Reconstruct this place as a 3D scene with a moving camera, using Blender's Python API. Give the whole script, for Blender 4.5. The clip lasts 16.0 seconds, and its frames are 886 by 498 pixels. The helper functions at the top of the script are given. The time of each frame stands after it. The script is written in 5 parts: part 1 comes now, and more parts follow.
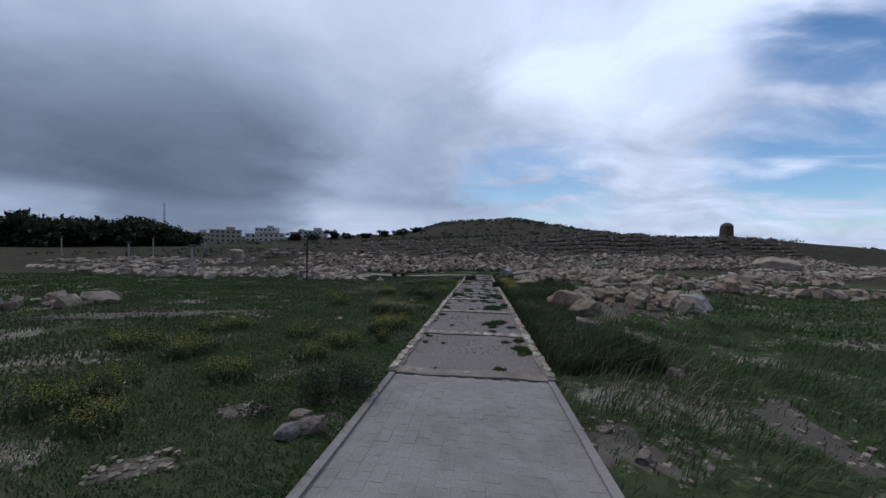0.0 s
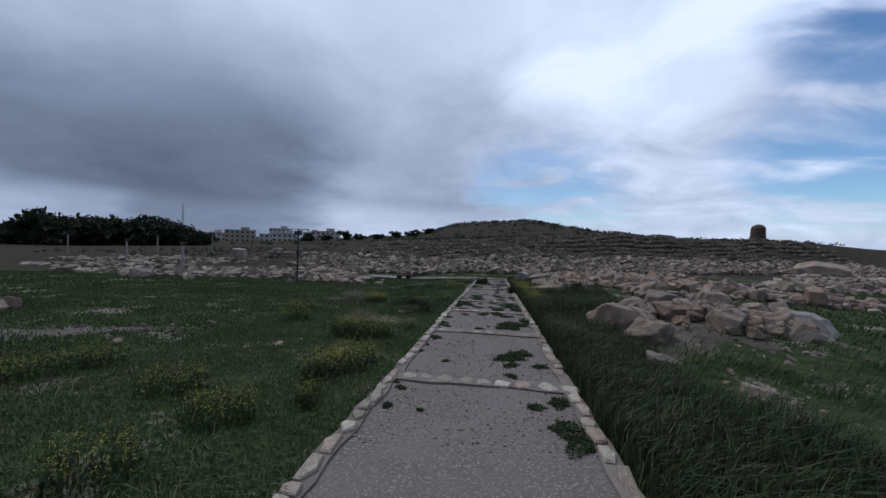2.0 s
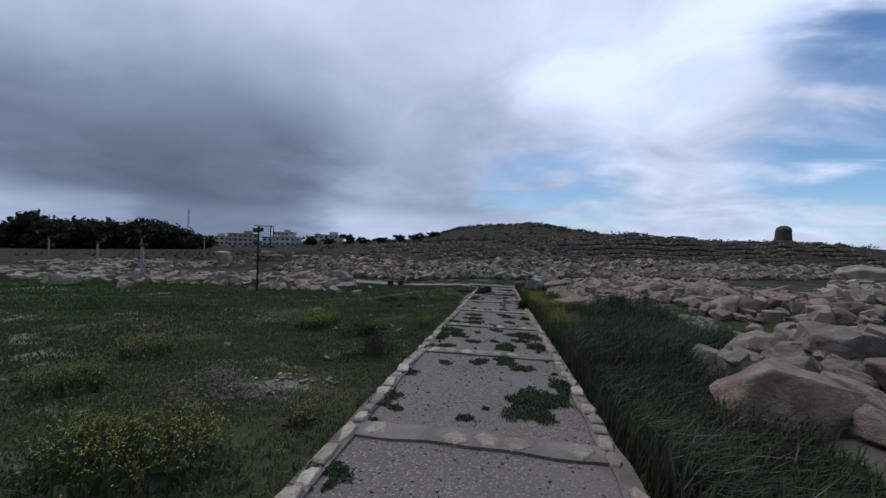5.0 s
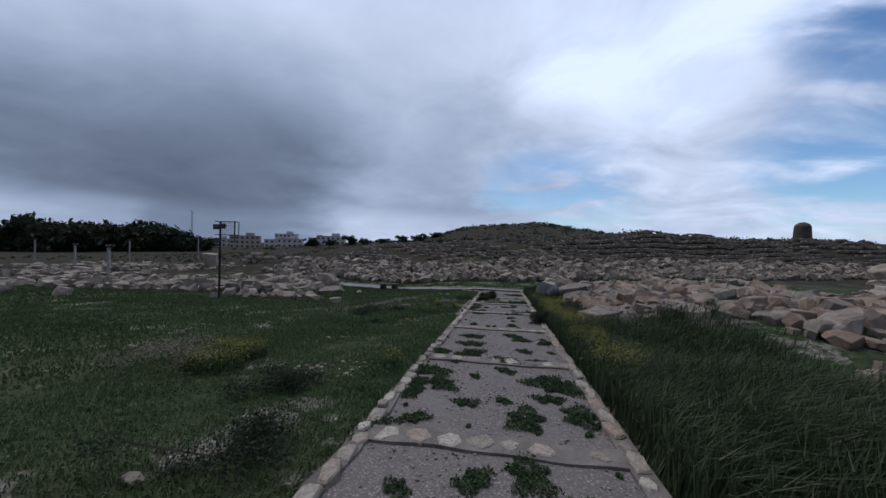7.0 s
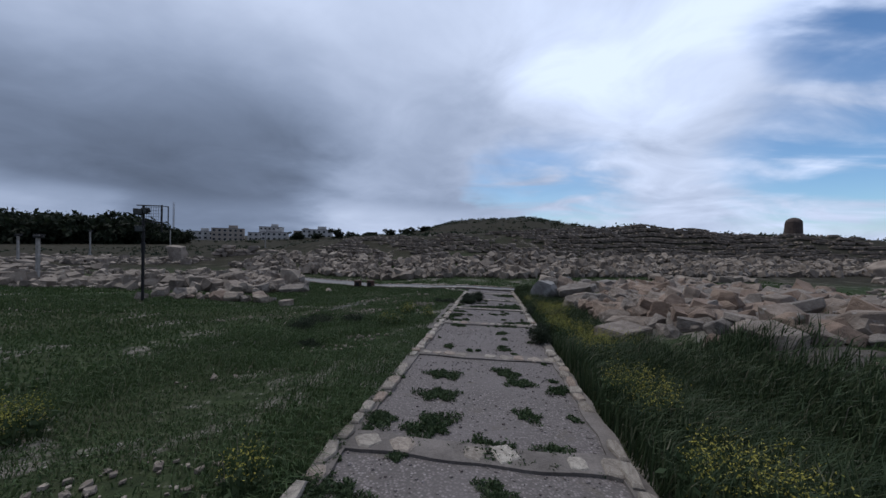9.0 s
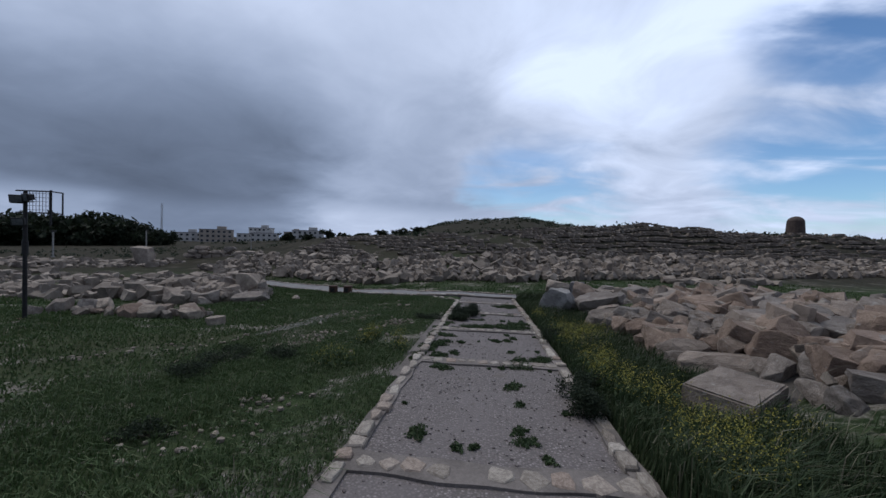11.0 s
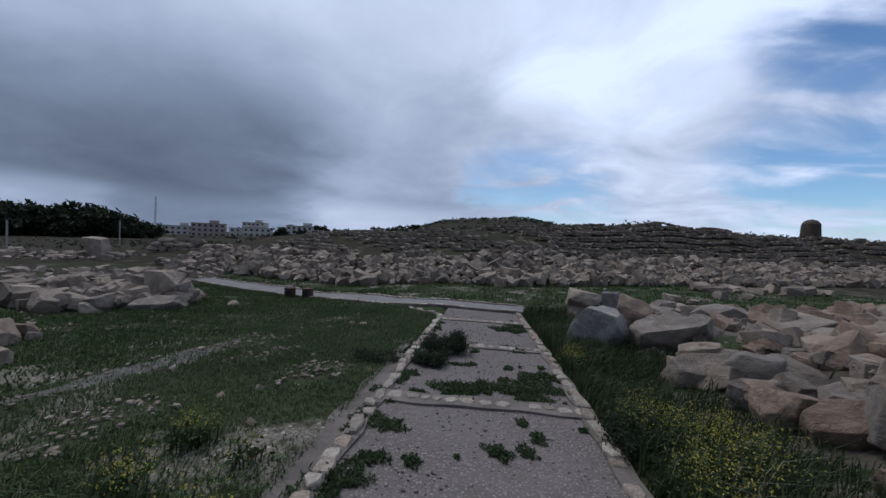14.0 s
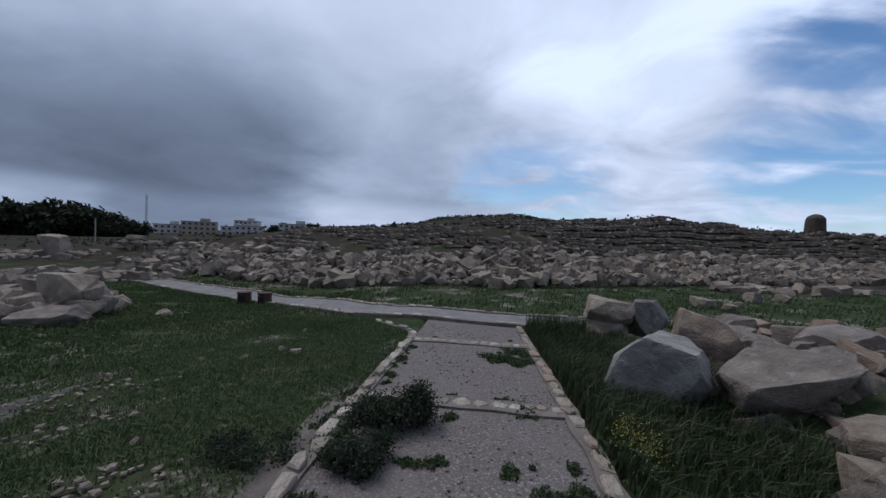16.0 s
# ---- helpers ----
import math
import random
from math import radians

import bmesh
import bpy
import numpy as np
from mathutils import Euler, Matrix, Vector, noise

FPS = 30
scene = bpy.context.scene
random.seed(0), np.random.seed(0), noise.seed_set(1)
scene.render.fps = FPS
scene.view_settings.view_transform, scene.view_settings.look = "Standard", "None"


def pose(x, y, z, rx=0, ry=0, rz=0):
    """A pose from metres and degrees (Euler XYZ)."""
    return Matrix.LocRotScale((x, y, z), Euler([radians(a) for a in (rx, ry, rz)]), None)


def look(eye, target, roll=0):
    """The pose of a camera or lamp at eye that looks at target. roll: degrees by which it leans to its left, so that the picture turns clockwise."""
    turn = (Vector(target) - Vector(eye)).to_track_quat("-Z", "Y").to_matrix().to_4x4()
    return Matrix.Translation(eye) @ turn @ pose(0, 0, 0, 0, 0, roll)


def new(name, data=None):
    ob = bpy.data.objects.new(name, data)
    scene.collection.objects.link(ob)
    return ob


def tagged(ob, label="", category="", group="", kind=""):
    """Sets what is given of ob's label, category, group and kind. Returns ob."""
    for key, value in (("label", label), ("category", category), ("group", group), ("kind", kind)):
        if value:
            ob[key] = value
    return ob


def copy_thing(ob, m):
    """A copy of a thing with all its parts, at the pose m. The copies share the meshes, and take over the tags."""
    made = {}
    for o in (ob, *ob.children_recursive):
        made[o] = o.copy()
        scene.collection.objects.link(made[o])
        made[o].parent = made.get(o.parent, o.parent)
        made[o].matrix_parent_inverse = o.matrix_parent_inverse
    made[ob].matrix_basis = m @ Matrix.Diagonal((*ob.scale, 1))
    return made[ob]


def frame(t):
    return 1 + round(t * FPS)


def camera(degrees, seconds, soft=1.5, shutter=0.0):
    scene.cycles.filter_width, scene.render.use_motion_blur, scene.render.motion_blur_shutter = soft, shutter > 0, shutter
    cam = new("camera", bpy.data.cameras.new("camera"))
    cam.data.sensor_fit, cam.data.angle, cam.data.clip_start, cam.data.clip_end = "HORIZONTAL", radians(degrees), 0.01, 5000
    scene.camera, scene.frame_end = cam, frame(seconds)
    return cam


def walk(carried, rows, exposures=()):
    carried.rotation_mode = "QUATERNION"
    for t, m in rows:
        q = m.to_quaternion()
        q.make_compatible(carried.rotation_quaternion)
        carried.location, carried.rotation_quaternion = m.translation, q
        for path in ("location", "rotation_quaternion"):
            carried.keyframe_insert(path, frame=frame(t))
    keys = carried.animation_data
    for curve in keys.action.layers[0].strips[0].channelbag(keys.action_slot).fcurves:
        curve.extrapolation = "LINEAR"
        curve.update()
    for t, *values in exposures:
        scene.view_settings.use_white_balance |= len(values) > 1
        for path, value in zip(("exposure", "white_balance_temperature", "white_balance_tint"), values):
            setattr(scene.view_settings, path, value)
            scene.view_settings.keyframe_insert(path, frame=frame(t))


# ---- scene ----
cam = camera(100.5, 16.0)
PATH = [
    (0, (0.1, 0.034, 1.996), (-0.105, 2.023, 1.95), 1.42),
    (0.5, (0.123, 0.859, 1.948), (-0.086, 2.847, 1.903), 1.32),
    (1, (0.12, 1.678, 1.885), (-0.146, 3.66, 1.853), 1.83),
    (1.5, (0.148, 2.494, 1.824), (-0.095, 4.479, 1.789), 1.64),
    (2, (0.132, 3.288, 1.763), (-0.144, 5.269, 1.725), 1.84),
    (2.5, (0.143, 4.061, 1.704), (-0.101, 6.046, 1.664), 1.75),
    (3, (0.108, 4.81, 1.678), (-0.186, 6.788, 1.643), 1.96),
    (3.5, (0.112, 5.602, 1.599), (-0.135, 7.586, 1.56), 1.77),
    (4, (0.091, 6.372, 1.581), (-0.18, 8.353, 1.546), 1.78),
    (4.5, (0.126, 7.1, 1.547), (-0.106, 9.086, 1.527), 1.59),
    (4.8, (0.125, 7.528, 1.538), (-0.136, 9.511, 1.542), 1.39),
    (5, (0.147, 7.829, 1.55), (-0.159, 9.805, 1.532), 1.79),
    (5.2, (0.142, 8.082, 1.532), (-0.169, 10.058, 1.524), 1.9),
    (7.3, (0.047, 11.332, 1.418), (-0.279, 13.305, 1.401), 1.33),
    (7.5, (0.042, 11.619, 1.418), (-0.246, 13.598, 1.393), 1.44),
    (8, (0.045, 12.281, 1.41), (-0.247, 14.259, 1.377), 1.75),
    (8.5, (0.032, 12.969, 1.369), (-0.235, 14.951, 1.327), 1.86),
    (9, (0.058, 13.703, 1.332), (-0.208, 15.685, 1.289), 1.7),
    (9.2, (0.045, 13.976, 1.309), (-0.219, 15.958, 1.263), 1.68),
    (11.3, (-0.084, 17.278, 1.168), (-0.303, 19.265, 1.132), 1.64),
    (11.5, (-0.088, 17.561, 1.124), (-0.287, 19.551, 1.087), 1.92),
    (12, (-0.063, 18.275, 1.09), (-0.209, 20.27, 1.069), 2.19),
    (12.5, (-0.08, 18.978, 1.057), (-0.268, 20.969, 1.037), 2.46),
    (13, (-0.073, 19.646, 1.045), (-0.268, 21.636, 1.014), 2.73),
    (13.5, (-0.088, 20.366, 1.036), (-0.347, 22.349, 0.99), 2.74),
    (14, (-0.035, 21.071, 0.996), (-0.253, 23.059, 0.954), 2.64),
    (14.5, (-0.002, 21.752, 0.971), (-0.215, 23.74, 0.92), 2.85),
    (15, (0.045, 22.463, 0.938), (-0.147, 24.453, 0.886), 2.53),
    (15.5, (0.088, 23.122, 0.9), (-0.104, 25.112, 0.845), 2.31),
    (16, (0.11, 23.747, 0.876), (-0.085, 25.737, 0.823), 2.39),
]
walk(cam, [(t, look(eye, target, roll)) for t, eye, target, roll in PATH])

# ---- world ----
# world: broken cloud over a blue sky, darker to the west, bright to the north-east
SUN_AZ, SUN_EL = -62.0, 60.0


class Graph:
    """A short way to write node trees."""

    def __init__(self, tree):
        self.tree = tree
        tree.nodes.clear()

    def put(self, slot, value):
        if value is None:
            return
        if isinstance(value, bpy.types.NodeSocket):
            self.tree.links.new(value, slot)
        else:
            slot.default_value = value

    def node(self, kind, out=0, props=(), **slots):
        n = self.tree.nodes.new(kind)
        given = dict(props)
        if "operation" in given:
            n.operation = given["operation"]
        if "use_clamp" in given:
            n.use_clamp = given["use_clamp"]
        if "interpolation_type" in given:
            n.interpolation_type = given["interpolation_type"]
        for key, value in slots.items():
            key = key.replace("_", " ")
            self.put(n.inputs[int(key[1:])] if key[0] == "i" and key[1:].isdigit() else n.inputs[key], value)
        return n.outputs[out]

    def math(self, op, a, b=0.0, c=0.0, clamp=False):
        return self.node("ShaderNodeMath", 0, {"operation": op, "use_clamp": clamp}, i0=a, i1=b, i2=c)

    def vec(self, op, a, b=(0, 0, 0), out=0):
        return self.node("ShaderNodeVectorMath", out, {"operation": op}, i0=a, i1=b)

    def noise(self, where, scale, detail=4.0, rough=0.55, warp=0.0):
        return self.node("ShaderNodeTexNoise", 0, Vector=where, Scale=scale, Detail=detail, Roughness=rough, Distortion=warp)

    def step(self, value, lo, hi, a=0.0, b=1.0):
        return self.node("ShaderNodeMapRange", 0, {"interpolation_type": "SMOOTHSTEP"}, i0=value, i1=lo, i2=hi, i3=a, i4=b)

    def mix(self, fac, a, b, how="MIX"):
        n = self.tree.nodes.new("ShaderNodeMix")
        n.data_type, n.blend_type = "RGBA", how
        for slot, value in zip((n.inputs[0], n.inputs[6], n.inputs[7]), (fac, a, b)):
            self.put(slot, (*value, 1) if isinstance(value, tuple) and len(value) == 3 else value)
        return n.outputs[2]


def build_world():
    world = bpy.data.worlds.new("sky")
    scene.world = world
    world.use_nodes = True
    g = Graph(world.node_tree)
    sky = g.tree.nodes.new("ShaderNodeTexSky")
    sky.sky_type, sky.sun_disc, sky.dust_density, sky.ozone_density = "NISHITA", False, 0.1, 3.0
    sky.sun_elevation, sky.sun_rotation = radians(SUN_EL), radians(SUN_AZ)
    blue = g.mix(1.0, sky.outputs[0], (0.086, 0.105, 0.122), "MULTIPLY")
    way = g.vec("NORMALIZE", g.node("ShaderNodeTexCoord", 0))
    sep = g.tree.nodes.new("ShaderNodeSeparateXYZ")
    g.put(sep.inputs[0], way)
    up = g.math("MAXIMUM", sep.outputs[2], 0.0)
    flat = g.node("ShaderNodeCombineXYZ", 0, X=sep.outputs[0], Y=sep.outputs[1], Z=0.0)
    # seen from below, a cloud deck closes up towards the horizon
    deck = g.node("ShaderNodeVectorMath", 0, {"operation": "SCALE"}, i0=flat, Scale=g.math("DIVIDE", 1.0, g.math("ADD", up, 0.26)))
    deck = g.vec("ADD", deck, (3.1, 1.7, 0.0))
    big = g.noise(deck, 0.75, 6, 0.52, 0.35)
    fine = g.noise(deck, 2.1, 7, 0.55, 0.6)
    wisp = g.noise(g.vec("MULTIPLY", deck, (1.3, 2.6, 1.0)), 1.2, 5, 0.5, 0.7)
    shift = g.vec("SUBTRACT", g.node("ShaderNodeTexNoise", 1, Vector=deck, Scale=1.1, Detail=5.0, Roughness=0.55), (0.5, 0.5, 0.5))
    bent = g.vec("NORMALIZE", g.vec("ADD", way, g.vec("MULTIPLY", shift, (0.45, 0.45, 0.22))))

    def toward(x, y, z, near, far):
        """1 within the angle near (degrees) of a direction, 0 past far, with ragged edges."""
        d = Vector((x, y, z)).normalized()
        c = g.vec("DOT_PRODUCT", bent, tuple(d), out=1)
        return g.step(c, math.cos(radians(far)), math.cos(radians(near)))

    # how bright the cloud is: dark bellies in the west, thin bright cloud in the north-east
    bright = toward(0.66, 1, 0.46, 2, 42)
    dark = toward(-1.0, 1.0, 0.17, 2, 27)
    streak = toward(-0.78, 1.0, 0.11, 1, 15)
    belly = toward(-0.25, 1.0, 0.22, 2, 26)
    tone = g.math("ADD", 0.475, g.math("MULTIPLY", bright, 0.19))
    tone = g.math("ADD", tone, g.math("MULTIPLY", g.math("SUBTRACT", big, 0.5), 0.40))
    tone = g.math("ADD", tone, g.math("MULTIPLY", g.math("SUBTRACT", fine, 0.5), g.math("ADD", 0.34, g.math("MULTIPLY", bright, 0.5))))
    tone = g.math("MULTIPLY", tone, g.math("SUBTRACT", 1.0, g.math("MULTIPLY", dark, 0.60)))
    tone = g.math("MULTIPLY", tone, g.math("SUBTRACT", 1.0, g.math("MULTIPLY", belly, 0.16)))
    tone = g.math("MULTIPLY", tone, g.math("SUBTRACT", 1.0, g.math("MULTIPLY", streak, 0.12)))
    tone = g.math("ADD", tone, g.step(up, 0.18, 0.48, 0.0, 0.20))
    # unseen sky to the south dimmed, so stones stay darker on their fronts
    tone = g.math("MULTIPLY", tone, g.step(sep.outputs[1], -0.5, 0.35, 0.62, 1.0))
    low = g.math("MULTIPLY", g.step(g.math("ADD", up, g.math("MULTIPLY", g.math("SUBTRACT", fine, 0.5), 0.05)), 0.105, 0.055), g.math("SUBTRACT", 1.0, g.math("MAXIMUM", bright, g.math("MULTIPLY", streak, 0.55))))
    tone = g.math("ADD", tone, g.math("MULTIPLY", low, 0.17))
    tone = g.math("MINIMUM", g.math("MAXIMUM", tone, 0.085), 0.93)
    tint = g.mix(g.step(tone, 0.10, 0.75), (0.725, 0.94, 1.40), (0.85, 0.985, 1.29))
    n = g.tree.nodes.new("ShaderNodeCombineColor")
    for s in n.inputs:
        g.put(s, tone)
    cloud = g.mix(1.0, n.outputs[0], tint, "MULTIPLY")
    # gaps of blue, mostly to the east and low in the north
    gap = g.math("MAXIMUM", toward(0.95, 1, 0.22, 3, 18), g.math("MULTIPLY", toward(0.16, 1, 0.115, 0, 12), 0.8))
    gap = g.math("MAXIMUM", gap, toward(0.98, 1, 0.60, 3, 14))
    gap = g.math("MULTIPLY", gap, g.step(up, 0.015, 0.07))
    open_sky = g.math("MULTIPLY", gap, g.step(g.math("ADD", g.math("MULTIPLY", wisp, 0.7), g.math("MULTIPLY", fine, 0.3)), 0.66, 0.42))
    colour = g.mix(open_sky, cloud, blue)
    back = g.node("ShaderNodeBackground", 0, Color=colour, Strength=1.0)
    out = g.tree.nodes.new("ShaderNodeOutputWorld")
    g.put(out.inputs[0], back)


build_world()
lamp = bpy.data.lights.new("sun", "SUN")
lamp.energy, lamp.angle, lamp.color = 1.5, radians(28), (1.0, 0.97, 0.93)
sun = new("sun", lamp)
sun.matrix_world = look((math.sin(radians(SUN_AZ)) * 60, math.cos(radians(SUN_AZ)) * 60, 60 * math.tan(radians(SUN_EL))), (0, 0, 0))

# ---- materials ----


def material(name, rough=0.9, metal=0.0, spec=0.3):
    m = bpy.data.materials.new(name)
    m.use_nodes = True
    g = Graph(m.node_tree)
    out = m.node_tree.nodes.new("ShaderNodeOutputMaterial")
    b = m.node_tree.nodes.new("ShaderNodeBsdfPrincipled")
    g.put(out.inputs[0], b.outputs[0])
    b.inputs["Roughness"].default_value = rough
    b.inputs["Metallic"].default_value = metal
    b.inputs["Specular IOR Level"].default_value = spec
    return m, g, b


def bump(g, b, height, strength, distance):
    g.put(b.inputs["Normal"], g.node("ShaderNodeBump", 0, Strength=strength, Distance=distance, Height=height))


def object_space(g):
    return g.node("ShaderNodeTexCoord", 3)


def world_space(g):
    return g.node("ShaderNodeNewGeometry", 0)


def ramp(g, fac, stops):
    n = g.tree.nodes.new("ShaderNodeValToRGB")
    e = n.color_ramp.elements
    while len(e) < len(stops):
        e.new(0.5)
    for el, (at, col) in zip(e, stops):
        el.position, el.color = at, (*col, 1)
    g.put(n.inputs[0], fac)
    return n.outputs[0]


def stone_material(name, stops, scattered=False, scale=1.0, shade=1.0, relief=1.0):
    """Weathered limestone: a hue for each stone, mottling, lichen specks and a rough broken face."""
    m, g, b = material(name, 0.92)
    where = world_space(g) if scattered else object_space(g)
    pick = g.node("ShaderNodeNewGeometry", 8) if scattered else g.node("ShaderNodeObjectInfo", 5)
    base = ramp(g, pick, stops)
    mottle = g.noise(where, 3.2 * scale, 6, 0.62, 0.4)
    grain = g.noise(where, 26 * scale, 5, 0.65)
    col = g.mix(g.step(mottle, 0.36, 0.66), g.mix(1.0, base, (0.62, 0.60, 0.60), "MULTIPLY"), base)
    col = g.mix(g.step(grain, 0.30, 0.72, 0.0, 0.55), g.mix(1.0, col, (0.72, 0.71, 0.70), "MULTIPLY"), col)
    lichen = g.step(g.noise(where, 9 * scale, 4, 0.6), 0.60, 0.70, 0.0, 0.45)
    col = g.mix(lichen, col, (0.34 * shade, 0.33 * shade, 0.30 * shade))
    g.put(b.inputs["Base Color"], col)
    bump(g, b, g.math("ADD", mottle, g.math("MULTIPLY", grain, 0.5)), relief, 0.05 * relief)
    return m


PINK = ((0.0, (0.27, 0.196, 0.152)), (0.3, (0.325, 0.245, 0.19)), (0.55, (0.295, 0.248, 0.208)), (0.8, (0.255, 0.228, 0.205)), (1.0, (0.375, 0.302, 0.242)))
GREY = ((0.0, (0.316, 0.263, 0.218)), (0.35, (0.390, 0.327, 0.270)), (0.6, (0.285, 0.249, 0.218)), (0.8, (0.359, 0.293, 0.231)), (1.0, (0.464, 0.400, 0.336)))
WALLS = ((0.0, (0.20, 0.168, 0.14)), (0.5, (0.335, 0.28, 0.23)), (1.0, (0.27, 0.23, 0.195)))
STONE_PINK = stone_material("pinkish limestone", PINK)
STONE_GREY = stone_material("pale limestone", GREY)
FAR_TONES = ((0.0, (0.18, 0.149, 0.123)), (0.3, (0.305, 0.257, 0.212)), (0.55, (0.226, 0.192, 0.16)), (0.8, (0.34, 0.285, 0.233)), (1.0, (0.42, 0.362, 0.302)))
STONE_FAR = stone_material("rubble limestone", FAR_TONES, True, 0.6)
STONE_WALL = stone_material("coursed stone", WALLS, True, 0.6)
STONE_KERB = stone_material("kerb limestone", ((0.0, (0.25, 0.215, 0.18)), (0.35, (0.38, 0.34, 0.29)), (0.55, (0.33, 0.255, 0.205)), (0.8, (0.43, 0.39, 0.335)), (1.0, (0.54, 0.495, 0.43))), False, 2.0, 1.3, 0.2)
BOULDER_BLUE = stone_material("blue-grey limestone", ((0.0, (0.33, 0.318, 0.302)), (1.0, (0.37, 0.356, 0.338))))
BOULDER_DARK = stone_material("dark basalt", ((0.0, (0.165, 0.155, 0.152)), (1.0, (0.20, 0.188, 0.182))))


def ground_material():
    m, g, b = material("grassy soil", 0.97, 0, 0.05)
    p = world_space(g)
    broad = g.noise(p, 0.16, 5, 0.55, 0.3)
    patch = g.noise(p, 0.7, 6, 0.6, 0.6)
    tuft = g.noise(p, 7.0, 6, 0.65)
    speck = g.noise(p, 34.0, 3, 0.6)
    green = g.mix(g.step(tuft, 0.35, 0.65), (0.020, 0.031, 0.014), (0.040, 0.056, 0.024))
    green = g.mix(g.step(broad, 0.40, 0.62, 0.0, 0.6), green, (0.056, 0.056, 0.035))
    sep = g.tree.nodes.new("ShaderNodeSeparateXYZ")
    g.put(sep.inputs[0], p)
    dry = g.step(g.math("ADD", sep.outputs[1], g.math("MULTIPLY", broad, 8.0)), 46, 56, 0.0, 0.9)
    green = g.mix(g.math("MULTIPLY", dry, g.step(patch, 0.25, 0.6, 0.45, 1.0)), green, (0.036, 0.031, 0.024))
    soil = g.mix(g.step(speck, 0.35, 0.68), (0.11, 0.096, 0.082), (0.26, 0.235, 0.21))
    bare = g.math("ADD", g.math("MULTIPLY", patch, 0.75), g.math("MULTIPLY", tuft, 0.25))
    col = g.mix(g.step(bare, 0.535, 0.61, 0.0, 0.85), green, soil)
    pebble = g.node("ShaderNodeTexVoronoi", 0, Vector=p, Scale=9.0)
    col = g.mix(g.math("MULTIPLY", g.step(pebble, 0.20, 0.12), g.step(patch, 0.52, 0.62)), col, (0.34, 0.31, 0.28))
    # dry, darker growth away from the meadow
    away = g.vec("LENGTH", g.vec("SUBTRACT", p, (0.0, 15.0, 0.0)), out=1)
    rough_land = g.mix(g.step(patch, 0.3, 0.7), (0.021, 0.020, 0.014), (0.041, 0.036, 0.026))
    col = g.mix(g.step(g.math("ADD", away, g.math("MULTIPLY", broad, 14.0)), 40, 58, 0.0, 0.9), col, rough_land)
    g.put(b.inputs["Base Color"], col)
    bump(g, b, g.math("ADD", tuft, g.math("MULTIPLY", speck, 0.3)), 0.9, 0.05)
    return m


def gravel_material():
    m, g, b = material("crushed gravel", 0.93)
    p = world_space(g)
    v = g.tree.nodes.new("ShaderNodeTexVoronoi")
    g.put(v.inputs["Vector"], p)
    v.inputs["Scale"].default_value = 44.0
    cell = g.node("ShaderNodeSeparateColor", 0, i0=v.outputs[1])
    col = ramp(g, cell, ((0.0, (0.105, 0.087, 0.084)), (0.45, (0.158, 0.134, 0.13)), (0.8, (0.19, 0.163, 0.158)), (1.0, (0.262, 0.23, 0.222))))
    col = g.mix(g.step(v.outputs[0], 0.25, 0.62), col, (0.10, 0.088, 0.082))
    stain = g.noise(p, 1.1, 6, 0.6, 0.5)
    col = g.mix(g.step(stain, 0.42, 0.68, 0.0, 0.6), col, (0.142, 0.124, 0.12))
    soil = g.noise(p, 3.3, 6, 0.62)
    col = g.mix(g.step(soil, 0.60, 0.70, 0.0, 0.75), col, (0.105, 0.090, 0.075))
    g.put(b.inputs["Base Color"], col)
    bump(g, b, g.math("SUBTRACT", 0.6, v.outputs[0]), 0.5, 0.015)
    return m


def mortar_material(name, a, c):
    m, g, b = material(name, 0.93)
    p = world_space(g)
    n1, n2 = g.noise(p, 2.4, 6, 0.6, 0.3), g.noise(p, 48, 4, 0.6)
    col = g.mix(g.step(n1, 0.32, 0.68), a, c)
    col = g.mix(g.step(n2, 0.35, 0.7, 0.0, 0.5), g.mix(1.0, col, (0.68, 0.67, 0.66), "MULTIPLY"), col)
    g.put(b.inputs["Base Color"], col)
    bump(g, b, g.math("ADD", n2, g.math("MULTIPLY", n1, 0.6)), 0.6, 0.012)
    return m


def leaf_material(name, stops, rough=0.75, through_light=0.25):
    m, g, b = material(name, rough, 0, 0.2)
    pick = g.node("ShaderNodeNewGeometry", 8)
    p = world_space(g)
    col = ramp(g, pick, stops)
    col = g.mix(g.step(g.noise(p, 0.9, 4, 0.6), 0.38, 0.64, 0.0, 0.65), col, g.mix(1.0, col, (0.58, 0.66, 0.55), "MULTIPLY"))
    g.put(b.inputs["Base Color"], col)
    thin = g.node("ShaderNodeBsdfTranslucent", 0, Color=col)
    both = g.node("ShaderNodeMixShader", 0, i0=through_light, i1=b.outputs[0], i2=thin)
    out = [n for n in m.node_tree.nodes if n.type == "OUTPUT_MATERIAL"][0]
    g.put(out.inputs[0], both)
    return m


GROUND = ground_material()
GRAVEL = gravel_material()
MORTAR = mortar_material("cement mortar", (0.133, 0.116, 0.105), (0.227, 0.199, 0.182))
PAVER = mortar_material("worn concrete pavers", (0.195, 0.18, 0.179), (0.262, 0.242, 0.239))
JOINT = mortar_material("sandy joints", (0.22, 0.202, 0.198), (0.28, 0.258, 0.252))
PEBBLE = stone_material("loose gravel", ((0.0, (0.14, 0.118, 0.112)), (0.5, (0.22, 0.192, 0.185)), (1.0, (0.33, 0.298, 0.288))), True, 3.0, 1.0, 0.15)
GRASS = leaf_material("green grass", ((0.0, (0.034, 0.056, 0.022)), (0.5, (0.054, 0.088, 0.033)), (0.88, (0.076, 0.108, 0.045)), (1.0, (0.118, 0.124, 0.068))))
